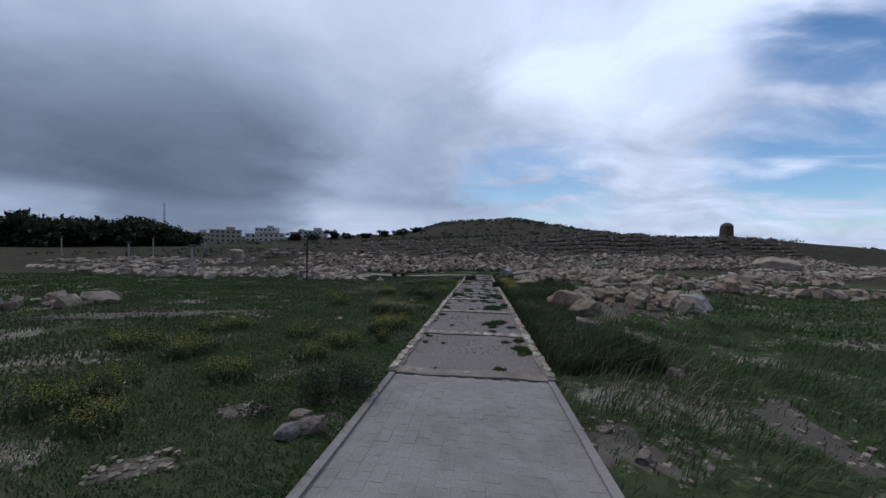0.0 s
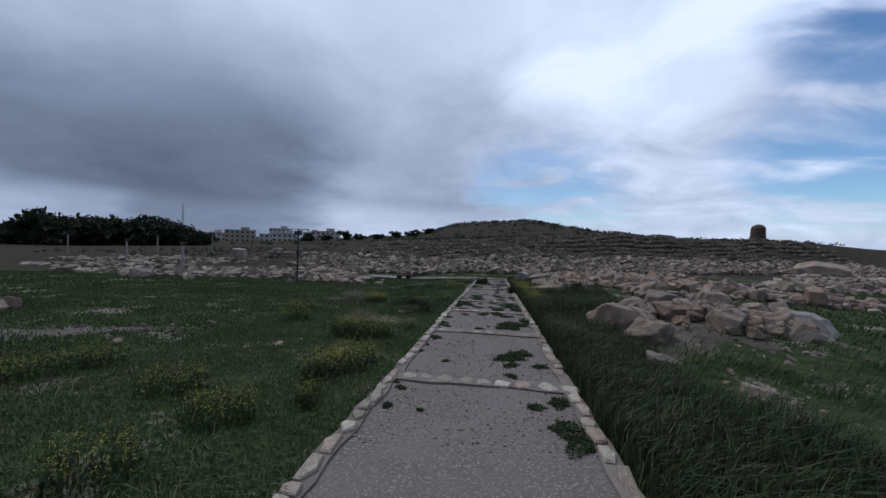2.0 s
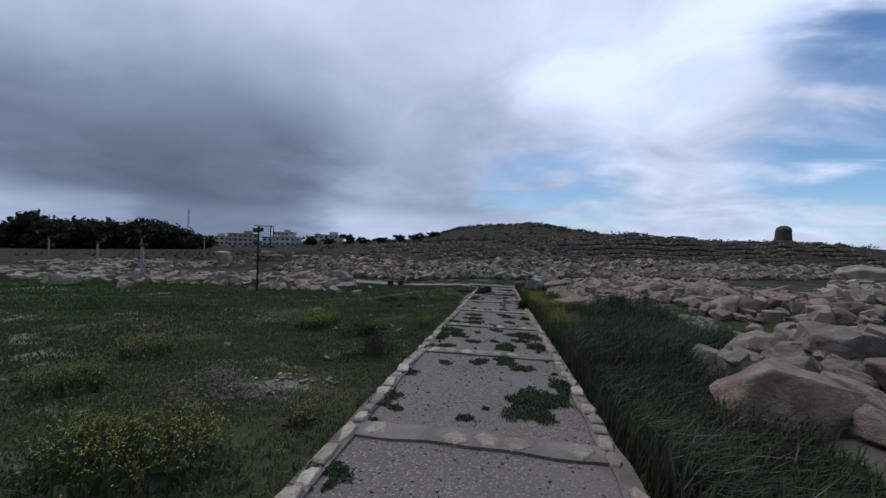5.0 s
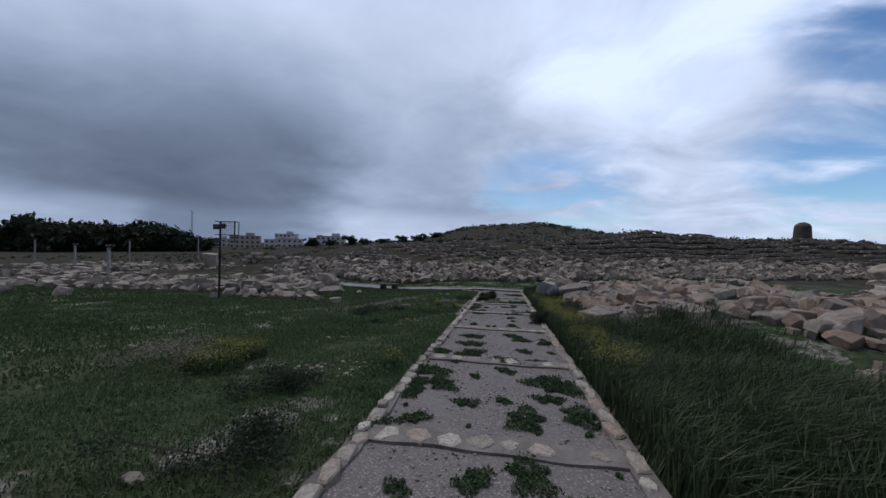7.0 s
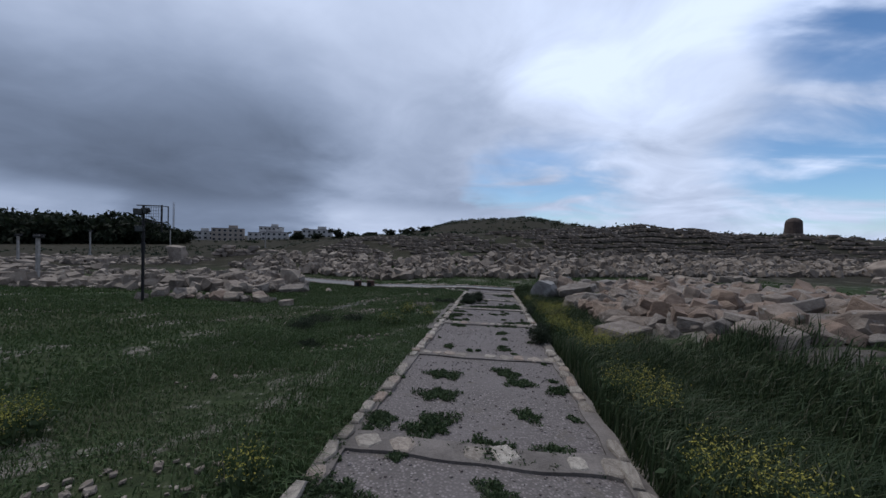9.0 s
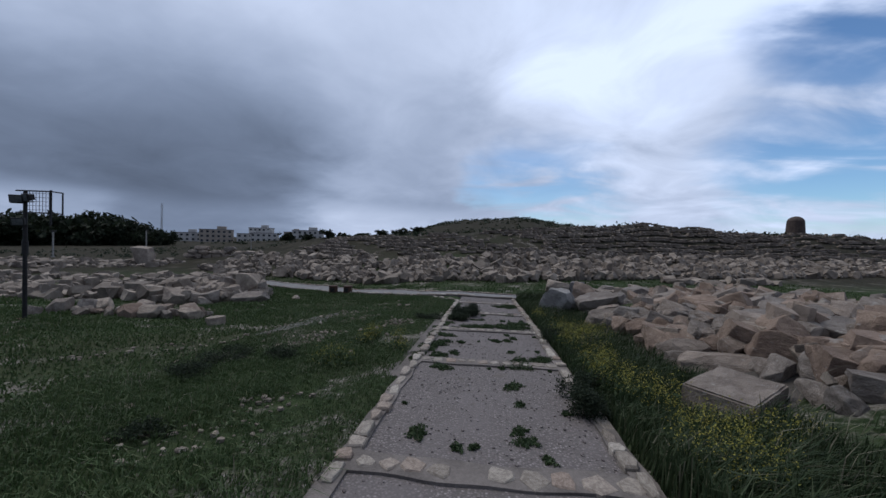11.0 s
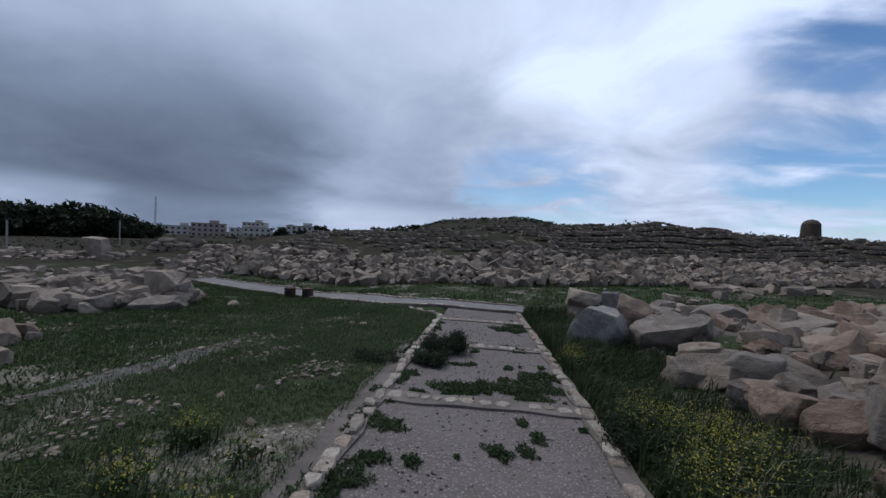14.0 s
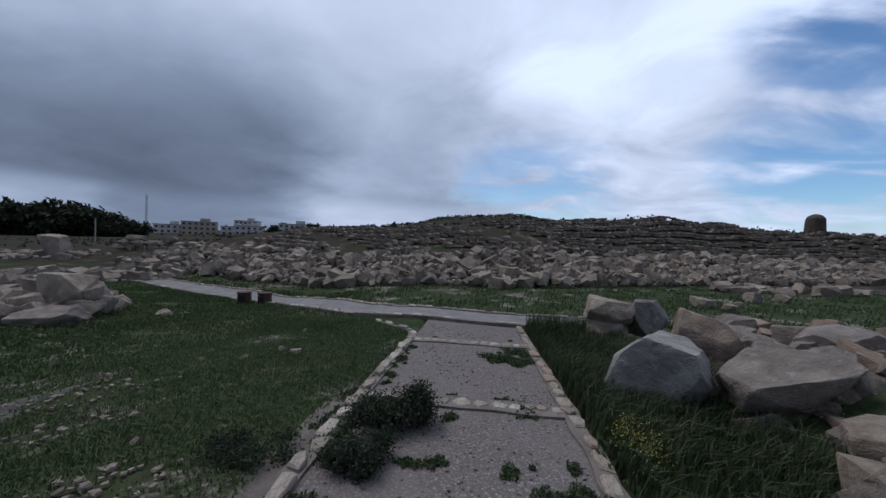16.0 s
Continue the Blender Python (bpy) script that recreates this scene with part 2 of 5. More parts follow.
TALL = leaf_material("tall grass", ((0.0, (0.022, 0.036, 0.016)), (0.6, (0.040, 0.060, 0.026)), (0.93, (0.064, 0.078, 0.040)), (1.0, (0.130, 0.122, 0.084))))
WEED = leaf_material("broad weeds", ((0.0, (0.028, 0.044, 0.020)), (0.6, (0.046, 0.070, 0.031)), (1.0, (0.068, 0.092, 0.044))))
STRAW = leaf_material("dry stalks", ((0.0, (0.144, 0.120, 0.090)), (0.5, (0.204, 0.180, 0.138)), (1.0, (0.276, 0.246, 0.192))))
PETAL = leaf_material("yellow petals", ((0.0, (0.27, 0.23, 0.05)), (0.5, (0.36, 0.315, 0.064)), (1.0, (0.20, 0.21, 0.06))))
BUSHLEAF = leaf_material("bush leaves", ((0.0, (0.016, 0.023, 0.014)), (0.6, (0.030, 0.041, 0.024)), (1.0, (0.051, 0.062, 0.039))))
TREELEAF = leaf_material("tree leaves", ((0.0, (0.011, 0.016, 0.009)), (0.6, (0.019, 0.027, 0.015)), (1.0, (0.034, 0.042, 0.023))))


def plain_material(name, colour, rough, metal=0.0, scale=14.0, amount=0.35):
    m, g, b = material(name, rough, metal)
    n = g.noise(object_space(g), scale, 5, 0.6, 0.2)
    dim = tuple(c * (1 - amount) for c in colour)
    g.put(b.inputs["Base Color"], g.mix(g.step(n, 0.35, 0.65), dim, colour))
    bump(g, b, n, 0.25, 0.004)
    return m


STEEL = plain_material("dark painted steel", (0.022, 0.021, 0.022), 0.55, 0.3)
RUST = plain_material("rusty steel", (0.075, 0.042, 0.030), 0.85, 0.2)
CONCRETE = plain_material("pale concrete", (0.30, 0.285, 0.265), 0.9, 0, 5)
GLASS = plain_material("lamp glass", (0.10, 0.105, 0.11), 0.15)
BARK = plain_material("bark", (0.055, 0.042, 0.033), 0.95, 0, 6)
BRICK = plain_material("brown brick", (0.075, 0.056, 0.048), 0.9, 0, 1.2)
RENDER_PALE = plain_material("pale render", (0.46, 0.44, 0.42), 0.9, 0, 0.4, 0.2)
RENDER_TAN = plain_material("tan render", (0.33, 0.28, 0.235), 0.9, 0, 0.4, 0.2)
ROOF = plain_material("grey roofing", (0.20, 0.195, 0.20), 0.85, 0, 0.6)
DARKGLASS = plain_material("window glass", (0.035, 0.04, 0.05), 0.2)

# ---- terrain ----
PATH_Y = (-40, -10, 0, 3, 5.5, 8, 10.5, 13, 16, 19, 22, 25, 28, 31, 34, 38, 46, 60, 400)
PATH_H = (2.2, 0.98, 0.416, 0.233, 0.11, 0.0, -0.088, -0.173, -0.306, -0.454, -0.599, -0.722, -0.857, -1.03, -1.17, -1.28, -1.34, -1.35, -1.35)
BASE_X = (-71, -30.7, -18.6, -9.6, -3.6, 1.3, 9.8, 24.1, 44, 79, 198)
BASE_Y = (65.0, 50.6, 46.0, 43.0, 41.2, 41.4, 44.9, 51.6, 60.6, 77.4, 123)
CREST_X = (-30, -12, 0, 9, 19, 27, 32, 40, 58, 90)
CREST_H = (0.0, 0.1, 0.65, 1.15, 2.0, 1.95, 1.5, 1.45, 2.0, 1.4)
RISE_S = (0, 5.5, 7.5, 16, 18.5, 40, 110, 400)
RISE_H = (0, 1.25, 1.55, 3.0, 3.25, 3.9, 4.2, 4.2)


def smooth(v, lo, hi):
    t = np.clip((np.asarray(v, float) - lo) / (hi - lo), 0, 1)
    return t * t * (3 - 2 * t)


def wave(x, y, s):
    """A cheap rolling unevenness."""
    return (np.sin(x * s + 1.3 * np.sin(y * s * 0.7)) + np.sin(y * s * 1.3 + 1.7 * np.sin(x * s * 0.6 + 2)) + np.sin((x + y) * s * 0.8 + 0.6)) / 3


def path_z(y):
    return np.interp(y, PATH_Y, PATH_H)


def ground_z(x, y):
    x, y = np.asarray(x, float), np.asarray(y, float)
    z = path_z(y)
    z = z + 0.012 * np.clip(x + 1.3, -110, 0) - 0.15 * smooth(x, -1.35, -4.5) * smooth(y, 11, 19) + 0.02 * np.clip(x - 1.3, 0, 8)
    z = z - 0.36 * smooth(x, -2.5, -9) * smooth(y, 22, 32) * smooth(y, 62, 42)
    off = smooth(np.abs(x), 1.2, 2.6)
    z = z + off * (0.06 * wave(x, y, 1.1) + 0.03 * wave(x + 7, y, 3.1))
    # banks under the stone heaps
    z = z + 0.42 * np.exp(-(((x - 4.6) / 1.7) ** 2 + ((y - 12.0) / 2.1) ** 2)) * off
    z = z + 0.5 * smooth(x, 2.2, 4.2) * smooth(y, 16, 20) * smooth(y, 32, 29) * smooth(x, 13, 9)
    z = z + 0.55 * np.exp(-(((x + 13.2) / 2.3) ** 2 + ((y - 32.9) / 1.6) ** 2))
    # the mound with its ruined terraces
    s = y - np.interp(x, BASE_X, BASE_Y)
    side = smooth(x, -48, -16) * smooth(x, 190, 60)
    z = z + side * np.interp(s, RISE_S, RISE_H) + side * smooth(s, 6, 17) * (1 - 0.3 * smooth(s, 20, 27) * smooth(x, 50, 38)) * (np.interp(x, CREST_X, CREST_H) + 0.16 * np.sin(x * 0.72) * smooth(x, 12, 18))
    z = z + side * smooth(s, 2, 12) * 0.18 * wave(x, y, 0.45)
    # far hills
    far = smooth(y, 170, 300) * smooth(y, 900, 400)
    rug = 0.8 * wave(x, y, 0.05) + 0.5 * wave(x + 13, y, 0.17)
    shape = 7.8 * smooth(x, -195, -75) * smooth(x, 420, 120) + 8.0 * smooth(x, -76, -30) * smooth(x, 80, 22)
    z = z + far * (shape + rug)
    return z


def mesh_from(name, verts, faces, mat, smooth_shade=False):
    me = bpy.data.meshes.new(name)
    me.from_pydata(verts, [], faces)
    me.materials.append(mat)
    if smooth_shade:
        me.polygons.foreach_set("use_smooth", [True] * len(me.polygons))
    me.update()
    return me


def grid_mesh(name, xs, ys, zf, mat):
    X, Y = np.meshgrid(xs, ys)
    Z = zf(X, Y)
    v = np.stack([X, Y, Z], -1).reshape(-1, 3)
    w, h = len(xs), len(ys)
    i = (np.arange(h - 1)[:, None] * w + np.arange(w - 1)[None, :]).reshape(-1)
    f = np.stack([i, i + 1, i + w + 1, i + w], -1)
    return mesh_from(name, v.tolist(), f.tolist(), mat, True)


def spread(lo, hi, step, limit):
    """Even steps between lo and hi, then ever longer ones out to the limit on either side."""
    mid = list(np.arange(lo, hi + 1e-6, step))
    out, a = [], step
    while (out[-1] if out else mid[-1]) < limit:
        a *= 1.16
        out.append((out[-1] if out else mid[-1]) + a)
    back, a = [], step
    while (back[-1] if back else mid[0]) > -limit:
        a *= 1.16
        back.append((back[-1] if back else mid[0]) - a)
    return np.array(back[::-1] + mid + out)


def sheet_z(x, y):
    bed = smooth(np.abs(x), 1.24, 1.12) * smooth(y, -7, -6) * smooth(y, 33.7, 33.1)
    return ground_z(x, y) - 0.06 * bed


ground = tagged(new("ground", grid_mesh("ground", spread(-16, 16, 0.16, 2600), spread(-7, 64, 0.3, 2600), sheet_z, GROUND)),
                "uneven green meadow with bare soil patches", "ground", kind="structure")

# ---- path ----
PAVED_END, PATH_END = 5.04, 33.6
gravel = tagged(new("gravel_path", grid_mesh("gravel_path", np.linspace(-1.05, 1.05, 15), np.arange(PAVED_END, PATH_END + 0.1, 0.2),
                                             lambda x, y: path_z(y) + 0.006 * wave(x, y, 4.0), GRAVEL)),
                "straight footpath of crushed pinkish-grey gravel", "path", kind="structure")


def part(name, me, parent, label="", m=None):
    ob = new(name, me)
    ob.parent = parent
    if m is not None:
        ob.matrix_basis = m
    return tagged(ob, label)


def from_bm(name, bm, mat, smooth_shade=False):
    me = bpy.data.meshes.new(name)
    bm.to_mesh(me)
    bm.free()
    me.materials.append(mat)
    if smooth_shade:
        me.polygons.foreach_set("use_smooth", [True] * len(me.polygons))
    return me


def box_bm(sx, sy, sz, bevel=0.0, at=(0, 0, 0), bm=None):
    bm = bm or bmesh.new()
    made = bmesh.ops.create_cube(bm, size=1)["verts"]
    for v in made:
        v.co = Vector((v.co.x * sx + at[0], v.co.y * sy + at[1], v.co.z * sz + at[2]))
    if bevel:
        edges = list({e for v in made for e in v.link_edges})
        bmesh.ops.bevel(bm, geom=edges, offset=bevel, segments=1, affect="EDGES")
    return bm


def tube_bm(r0, r1, length, sides=12, at=(0, 0, 0), axis="Z", bm=None):
    bm = bm or bmesh.new()
    turn = {"Z": Matrix.Identity(4), "X": Matrix.Rotation(radians(90), 4, "Y"), "Y": Matrix.Rotation(radians(-90), 4, "X")}[axis]
    bmesh.ops.create_cone(bm, cap_ends=True, segments=sides, radius1=r0, radius2=r1, depth=length,
                          matrix=Matrix.Translation(at) @ turn @ Matrix.Translation((0, 0, length / 2)))
    return bm


# ---- stones ----
rng = np.random.RandomState(7)


def hull_bm(seed, cuts=9, boxy=0.5):
    """An angular broken block about one metre across, split along flat faces."""
    r = random.Random(seed)
    bm = bmesh.new()
    bmesh.ops.create_cube(bm, size=1.0)
    for v in bm.verts:
        v.co += Vector((r.uniform(-1, 1), r.uniform(-1, 1), r.uniform(-1, 1))) * 0.09
    for _ in range(cuts):
        n = Vector((r.gauss(0, 1), r.gauss(0, 1), r.gauss(0, 0.8))).normalized()
        reach = max(abs(n.x), abs(n.y), abs(n.z))
        away = 0.5 * (0.72 + 0.28 / reach * boxy) * r.uniform(0.86, 1.08)
        cut = bmesh.ops.bisect_plane(bm, geom=bm.verts[:] + bm.edges[:] + bm.faces[:], plane_co=n * away, plane_no=n, clear_outer=True)
        rim = [e for e in cut["geom_cut"] if isinstance(e, bmesh.types.BMEdge)]
        if len(rim) >= 3:
            bmesh.ops.contextual_create(bm, geom=rim)
    bmesh.ops.remove_doubles(bm, verts=bm.verts[:], dist=0.012)
    bmesh.ops.recalc_face_normals(bm, faces=bm.faces[:])
    return bm


def rough_rock(seed, mat, boxy=0.5, cuts=3, amount=0.03, count=9, worn=0.055):
    """A near stone: the broken block with rounded, worn edges and gently pitted faces."""
    bm = hull_bm(seed, count, boxy)
    bmesh.ops.bevel(bm, geom=list(bm.edges), offset=worn, segments=2, profile=0.6, affect="EDGES", clamp_overlap=True)
    bmesh.ops.remove_doubles(bm, verts=bm.verts[:], dist=0.01)
    bmesh.ops.triangulate(bm, faces=bm.faces)
    for limit in (0.30, 0.17) if cuts < 3 else (0.30, 0.17, 0.10):
        bmesh.ops.subdivide_edges(bm, edges=[e for e in bm.edges if e.calc_length() > limit], cuts=1)
        bmesh.ops.triangulate(bm, faces=bm.faces)
    bmesh.ops.smooth_vert(bm, verts=bm.verts[:], factor=0.35, use_axis_x=True, use_axis_y=True, use_axis_z=True)
    bm.normal_update()
    for v in bm.verts:
        n = noise.fractal(v.co * 3.0 + Vector((seed * 3.7, 0, 0)), 1.0, 2.0, 4)
        k = noise.noise(v.co * 11 + Vector((0, seed, 0)))
        v.co += v.normal * (n * amount * 1.3 + k * amount * 0.4)
    return from_bm("stone", bm, mat, True)


PINK_ROCKS = [rough_rock(100 + i, STONE_PINK, 0.2 + 0.06 * i, 2, 0.032, 8 + i % 4) for i in range(14)]
GREY_ROCKS = [rough_rock(140 + i, STONE_GREY, 0.4 + 0.05 * i, 2, 0.024, 6 + i % 4) for i in range(12)]


class Heap:
    """Keeps the height of what already lies on the ground, so that stones come to rest on one another."""

    def __init__(self, x0, x1, y0, y1, cell=0.1):
        self.x0, self.y0, self.cell = x0, y0, cell
        self.nx, self.ny = int((x1 - x0) / cell) + 1, int((y1 - y0) / cell) + 1
        X, Y = np.meshgrid(x0 + cell * np.arange(self.nx), y0 + cell * np.arange(self.ny))
        self.top = ground_z(X, Y)

    def rest(self, x, y, rx, ry, h, sink=0.22, keep=0.72):
        i, j = (x - self.x0) / self.cell, (y - self.y0) / self.cell
        a, b = max(1, int(rx * 0.7 / self.cell)), max(1, int(ry * 0.7 / self.cell))
        under = self.top[max(0, int(j) - b):int(j) + b + 1, max(0, int(i) - a):int(i) + a + 1]
        if under.size == 0:
            return float(ground_z(x, y)) - sink * h
        z = float(under.mean() * 0.6 + under.min() * 0.4) - sink * h
        np.maximum(under, z + h * keep, out=under)
        return z


def arrays(bm):
    bmesh.ops.triangulate(bm, faces=bm.faces)
    bm.verts.index_update()
    v = np.array([q.co[:] for q in bm.verts])
    f = np.array([[q.index for q in t.verts] for t in bm.faces])
    bm.free()
    return v, f


def chipped(seed, count, boxy):
    bm = hull_bm(seed, count, boxy)
    for v in bm.verts:
        v.co += noise.noise_vector(v.co * 5 + Vector((seed, 0, 0))) * 0.02
    return arrays(bm)


CHIPS = [arrays(hull_bm(300 + i, 5, 0.3 + 0.05 * i)) for i in range(14)]
def blunted(seed, count, boxy):
    bm = hull_bm(seed, count, boxy)
    bmesh.ops.bevel(bm, geom=list(bm.edges), offset=0.06, segments=1, affect="EDGES", clamp_overlap=True)
    bmesh.ops.remove_doubles(bm, verts=bm.verts[:], dist=0.015)
    for v in bm.verts:
        v.co += noise.noise_vector(v.co * 3 + Vector((seed, 0, 0))) * 0.035
    return arrays(bm)


BLUNT_ROCKS = [blunted(360 + i, 6 + i % 4, 0.25 + 0.05 * i) for i in range(14)]
FAR_ROCKS = [chipped(330 + i, 5 + i % 4, 0.3 + 0.06 * i) for i in range(16)]


class Pile:
    """Many stones joined into one mesh."""

    def __init__(self):
        self.v, self.f, self.n = [], [], 0

    def add(self, shape, m):
        v, f = shape
        a = np.array(m)
        self.v.append(v @ a[:3, :3].T + a[:3, 3])
        self.f.append(f + self.n)
        self.n += len(v)

    def make(self, name, mat, label, category, kind="stuff", parent=None):
        v, f = np.concatenate(self.v), np.concatenate(self.f)
        me = bpy.data.meshes.new(name)
        me.vertices.add(len(v))
        me.vertices.foreach_set("co", v.astype(np.float32).ravel())
        me.loops.add(f.size)
        me.loops.foreach_set("vertex_index", f.astype(np.int32).ravel())
        me.polygons.add(len(f))
        me.polygons.foreach_set("loop_start", np.arange(0, f.size, 3, dtype=np.int32))
        me.polygons.foreach_set("use_smooth", np.zeros(len(f), dtype=bool))
        me.update(calc_edges=True)
        me.materials.append(mat)
        ob = tagged(new(name, me), label, category, kind=kind)
        if parent is not None:
            ob.parent = parent
        return ob


def pose_stone(x, y, z, size, tilt, flat):
    size *= 0.78
    sx, sy, sz = size * rng.uniform(0.85, 1.35), size * rng.uniform(0.65, 1.0), size * rng.uniform(*flat)
    return sx, sy, sz, (Euler((radians(rng.uniform(-tilt, tilt)), radians(rng.uniform(-tilt, tilt)), rng.uniform(0, 6.28))).to_matrix().to_4x4()
                        @ Matrix.Diagonal((sx, sy, sz, 1)))


def scatter_heap(count, inside, sizes, rocks, heap, label, group, tilt=18, flat=(0.58, 0.98), near=None, pile=None, power=2.0, sink=0.2):
    """Stones over an area, the big ones first. Those past the near part are joined into the pile."""
    pts = []
    while len(pts) < count:
        p = inside()
        pts.append((*p, sizes[0] + (sizes[1] - sizes[0]) * rng.rand() ** power))
    for x, y, s in sorted(pts, key=lambda q: -q[2]):
        sx, sy, sz, m = pose_stone(x, y, 0, s, tilt, flat)
        z = heap.rest(x, y, sx * 0.45, sy * 0.45, sz * 0.88, sink) + sz * 0.44
        m = Matrix.Translation((x, y, z)) @ m
        if near is None or near(x, y):
            ob = new("stone", rocks[rng.randint(len(rocks))])
            ob.matrix_basis = m
            tagged(ob, label, "stone", group)
        else:
            shapes = BLUNT_ROCKS if pile is reddish else FAR_ROCKS
            pile.add(shapes[rng.randint(len(shapes))], m)


def oval(cx, cy, rx, ry, turn=0.0, ok=None):
    def inside():
        while True:
            a, r = rng.uniform(0, 6.2832), math.sqrt(rng.rand())
            u, v = rx * r * math.cos(a), ry * r * math.sin(a)
            c, s = math.cos(radians(turn)), math.sin(radians(turn))
            x, y = cx + u * c - v * s, cy + u * s + v * c
            if ok is None or ok(x, y):
                return x, y
    return inside


def placed_stone(seed, mat, x, y, z, dims, turn, label, boxy=0.5, tilt=(0, 0), cuts=4, count=10, amount=0.03, worn=0.055):
    me = rough_rock(seed, mat, boxy, cuts, amount, count, worn)
    ob = new("boulder", me)
    ob.matrix_basis = (Matrix.Translation((x, y, z + dims[2] / 2)) @ Euler((radians(tilt[0]), radians(tilt[1]), radians(turn))).to_matrix().to_4x4()
                       @ Matrix.Diagonal((*dims, 1)))
    return tagged(ob, label, "boulder")


def gz(x, y):
    return float(ground_z(x, y))


right_heap = Heap(1.3, 24, 6, 34)
left_heap = Heap(-40, -5, 6, 48)
west_heap = Heap(-75, -30, 30, 66, 0.25)
reddish, pale = Pile(), Pile()

# single large stones first
placed_stone(501, BOULDER_BLUE, 2.17, 27.9, gz(2.17, 27.9) - 0.16, (1.12, 0.9, 0.92), -24, "large blue-grey limestone boulder beside the path", 0.1, (4, 16), amount=0.03, count=14, worn=0.1)
placed_stone(503, STONE_GREY, 2.58, 31.0, gz(2.58, 31.0) - 0.1, (0.72, 0.6, 0.58), 8, "squat pale block carrying another block", 0.8, (0, 0), count=7)
placed_stone(504, STONE_GREY, 2.6, 31.0, gz(2.58, 31.0) + 0.42, (0.82, 0.56, 0.46), -6, "pale trapezoid block stacked on a squat block", 0.85, (0, 6), count=7)
placed_stone(505, BOULDER_DARK, 3.38, 31.25, gz(3.38, 31.25) - 0.08, (0.9, 0.75, 1.0), 20, "dark rounded boulder beside the stacked blocks", 0.1, amount=0.02, count=14, worn=0.1)
slab = new("boulder", from_bm("stone_block", box_bm(1.0, 1.0, 1.0), STONE_PINK))
bm = bmesh.new()
bm.from_mesh(slab.data)
bmesh.ops.bevel(bm, geom=list(bm.edges), offset=0.03, segments=2, affect="EDGES")
bmesh.ops.subdivide_edges(bm, edges=list(bm.edges), cuts=5, use_grid_fill=True)
bm.normal_update()
for v in bm.verts:
    v.co += v.normal * 0.028 * noise.fractal(v.co * 4 + Vector((9, 2, 5)), 1.0, 2.0, 4)
bm.to_mesh(slab.data)
bm.free()
slab.matrix_basis = pose(2.52, 20.95, gz(2.52, 20.95) + 0.06, 2, -2, 40) @ Matrix.Diagonal((0.92, 0.62, 0.52, 1))
tagged(slab, "squared pinkish stone block half sunk in weeds", "boulder")
placed_stone(507, STONE_PINK, 2.62, 11.6, gz(2.62, 11.6) - 0.2, (1.05, 0.8, 0.78), 20, "broad pinkish boulder at the heap's edge", 0.4, (4, 8), worn=0.08)
placed_stone(508, STONE_PINK, 3.95, 11.7, gz(3.95, 11.7) - 0.1, (0.8, 0.65, 0.52), -12, "broad pinkish boulder at the heap's edge", 0.3, (-6, 6), worn=0.08)
placed_stone(509, BOULDER_BLUE, 6.38, 11.71, gz(6.38, 11.71) - 0.12, (0.6, 0.95, 0.6), 30, "grey slanting slab at the heap's end", 0.6, (20, 0))
placed_stone(510, STONE_PINK, 4.26, 12.98, gz(4.26, 12.98) + 0.05, (0.95, 0.65, 0.5), 8, "reddish flat-topped boulder lying on the heap", 0.5, (4, 12))
placed_stone(511, STONE_PINK, 5.37, 12.7, gz(5.37, 12.7) + 0.0, (0.7, 0.62, 0.66), 60, "reddish upright boulder lying on the heap", 0.4, (10, 4))
placed_stone(512, STONE_PINK, 2.6, 8.95, gz(2.6, 8.95) - 0.1, (0.46, 0.36, 0.4), 10, "weathered stone sunk in tall grass", 0.3)
placed_stone(524, STONE_PINK, 3.1, 10.5, gz(3.1, 10.5) - 0.14, (0.8, 0.6, 0.55), 30, "weathered stone sunk in tall grass", 0.3, worn=0.08)
placed_stone(525, STONE_PINK, 3.0, 27.6, gz(3.0, 27.6) - 0.1, (1.2, 0.8, 0.62), 8, "long orange-brown slab at the bank's edge", 0.25, (10, -12), worn=0.09)
placed_stone(526, STONE_PINK, 3.05, 28.7, gz(3.05, 28.7) - 0.1, (0.85, 0.66, 0.8), -20, "upright orange-brown boulder at the bank's edge", 0.3, (0, 12), worn=0.08)
placed_stone(521, STONE_GREY, 3.25, 11.5, gz(3.25, 11.5) - 0.08, (0.55, 0.45, 0.42), -25, "tan angular stone at the heap's edge", 0.5, (0, 10))
placed_stone(522, STONE_GREY, 3.75, 13.7, gz(3.75, 13.7) - 0.02, (0.7, 0.55, 0.46), 15, "grey rounded stone lying on the heap", 0.4, (5, 0))
placed_stone(523, STONE_GREY, 1.62, 42.3, gz(1.62, 42.3) - 0.1, (0.85, 0.8, 0.85), 10, "cube-like pale block at the rubble's foot", 0.95, (0, 4), count=5)
placed_stone(513, STONE_GREY, -1.38, 3.22, gz(-1.38, 3.22) - 0.03, (0.24, 0.18, 0.17), 20, "small cream stone beside the paving", 0.6)
placed_stone(514, BOULDER_BLUE, -1.57, 3.1, gz(-1.57, 3.1) - 0.03, (0.25, 0.18, 0.15), 50, "small grey stone beside the paving", 0.4)
placed_stone(515, STONE_GREY, -1.64, 3.44, gz(-1.64, 3.44) - 0.03, (0.23, 0.16, 0.13), -20, "small grey stone beside the paving", 0.4)
placed_stone(516, STONE_GREY, 42.58, 58.26, gz(42.58, 58.26) - 0.5, (5.4, 2.6, 2.4), -18, "huge pale tilted slab among rubble", 0.5, (25, 4), count=7)
placed_stone(517, STONE_PINK, -11.39, 10, gz(-11.39, 10) - 0.12, (1.05, 0.65, 0.52), 12, "large orange-tinted limestone block in a small heap", 0.5, (4, 8))
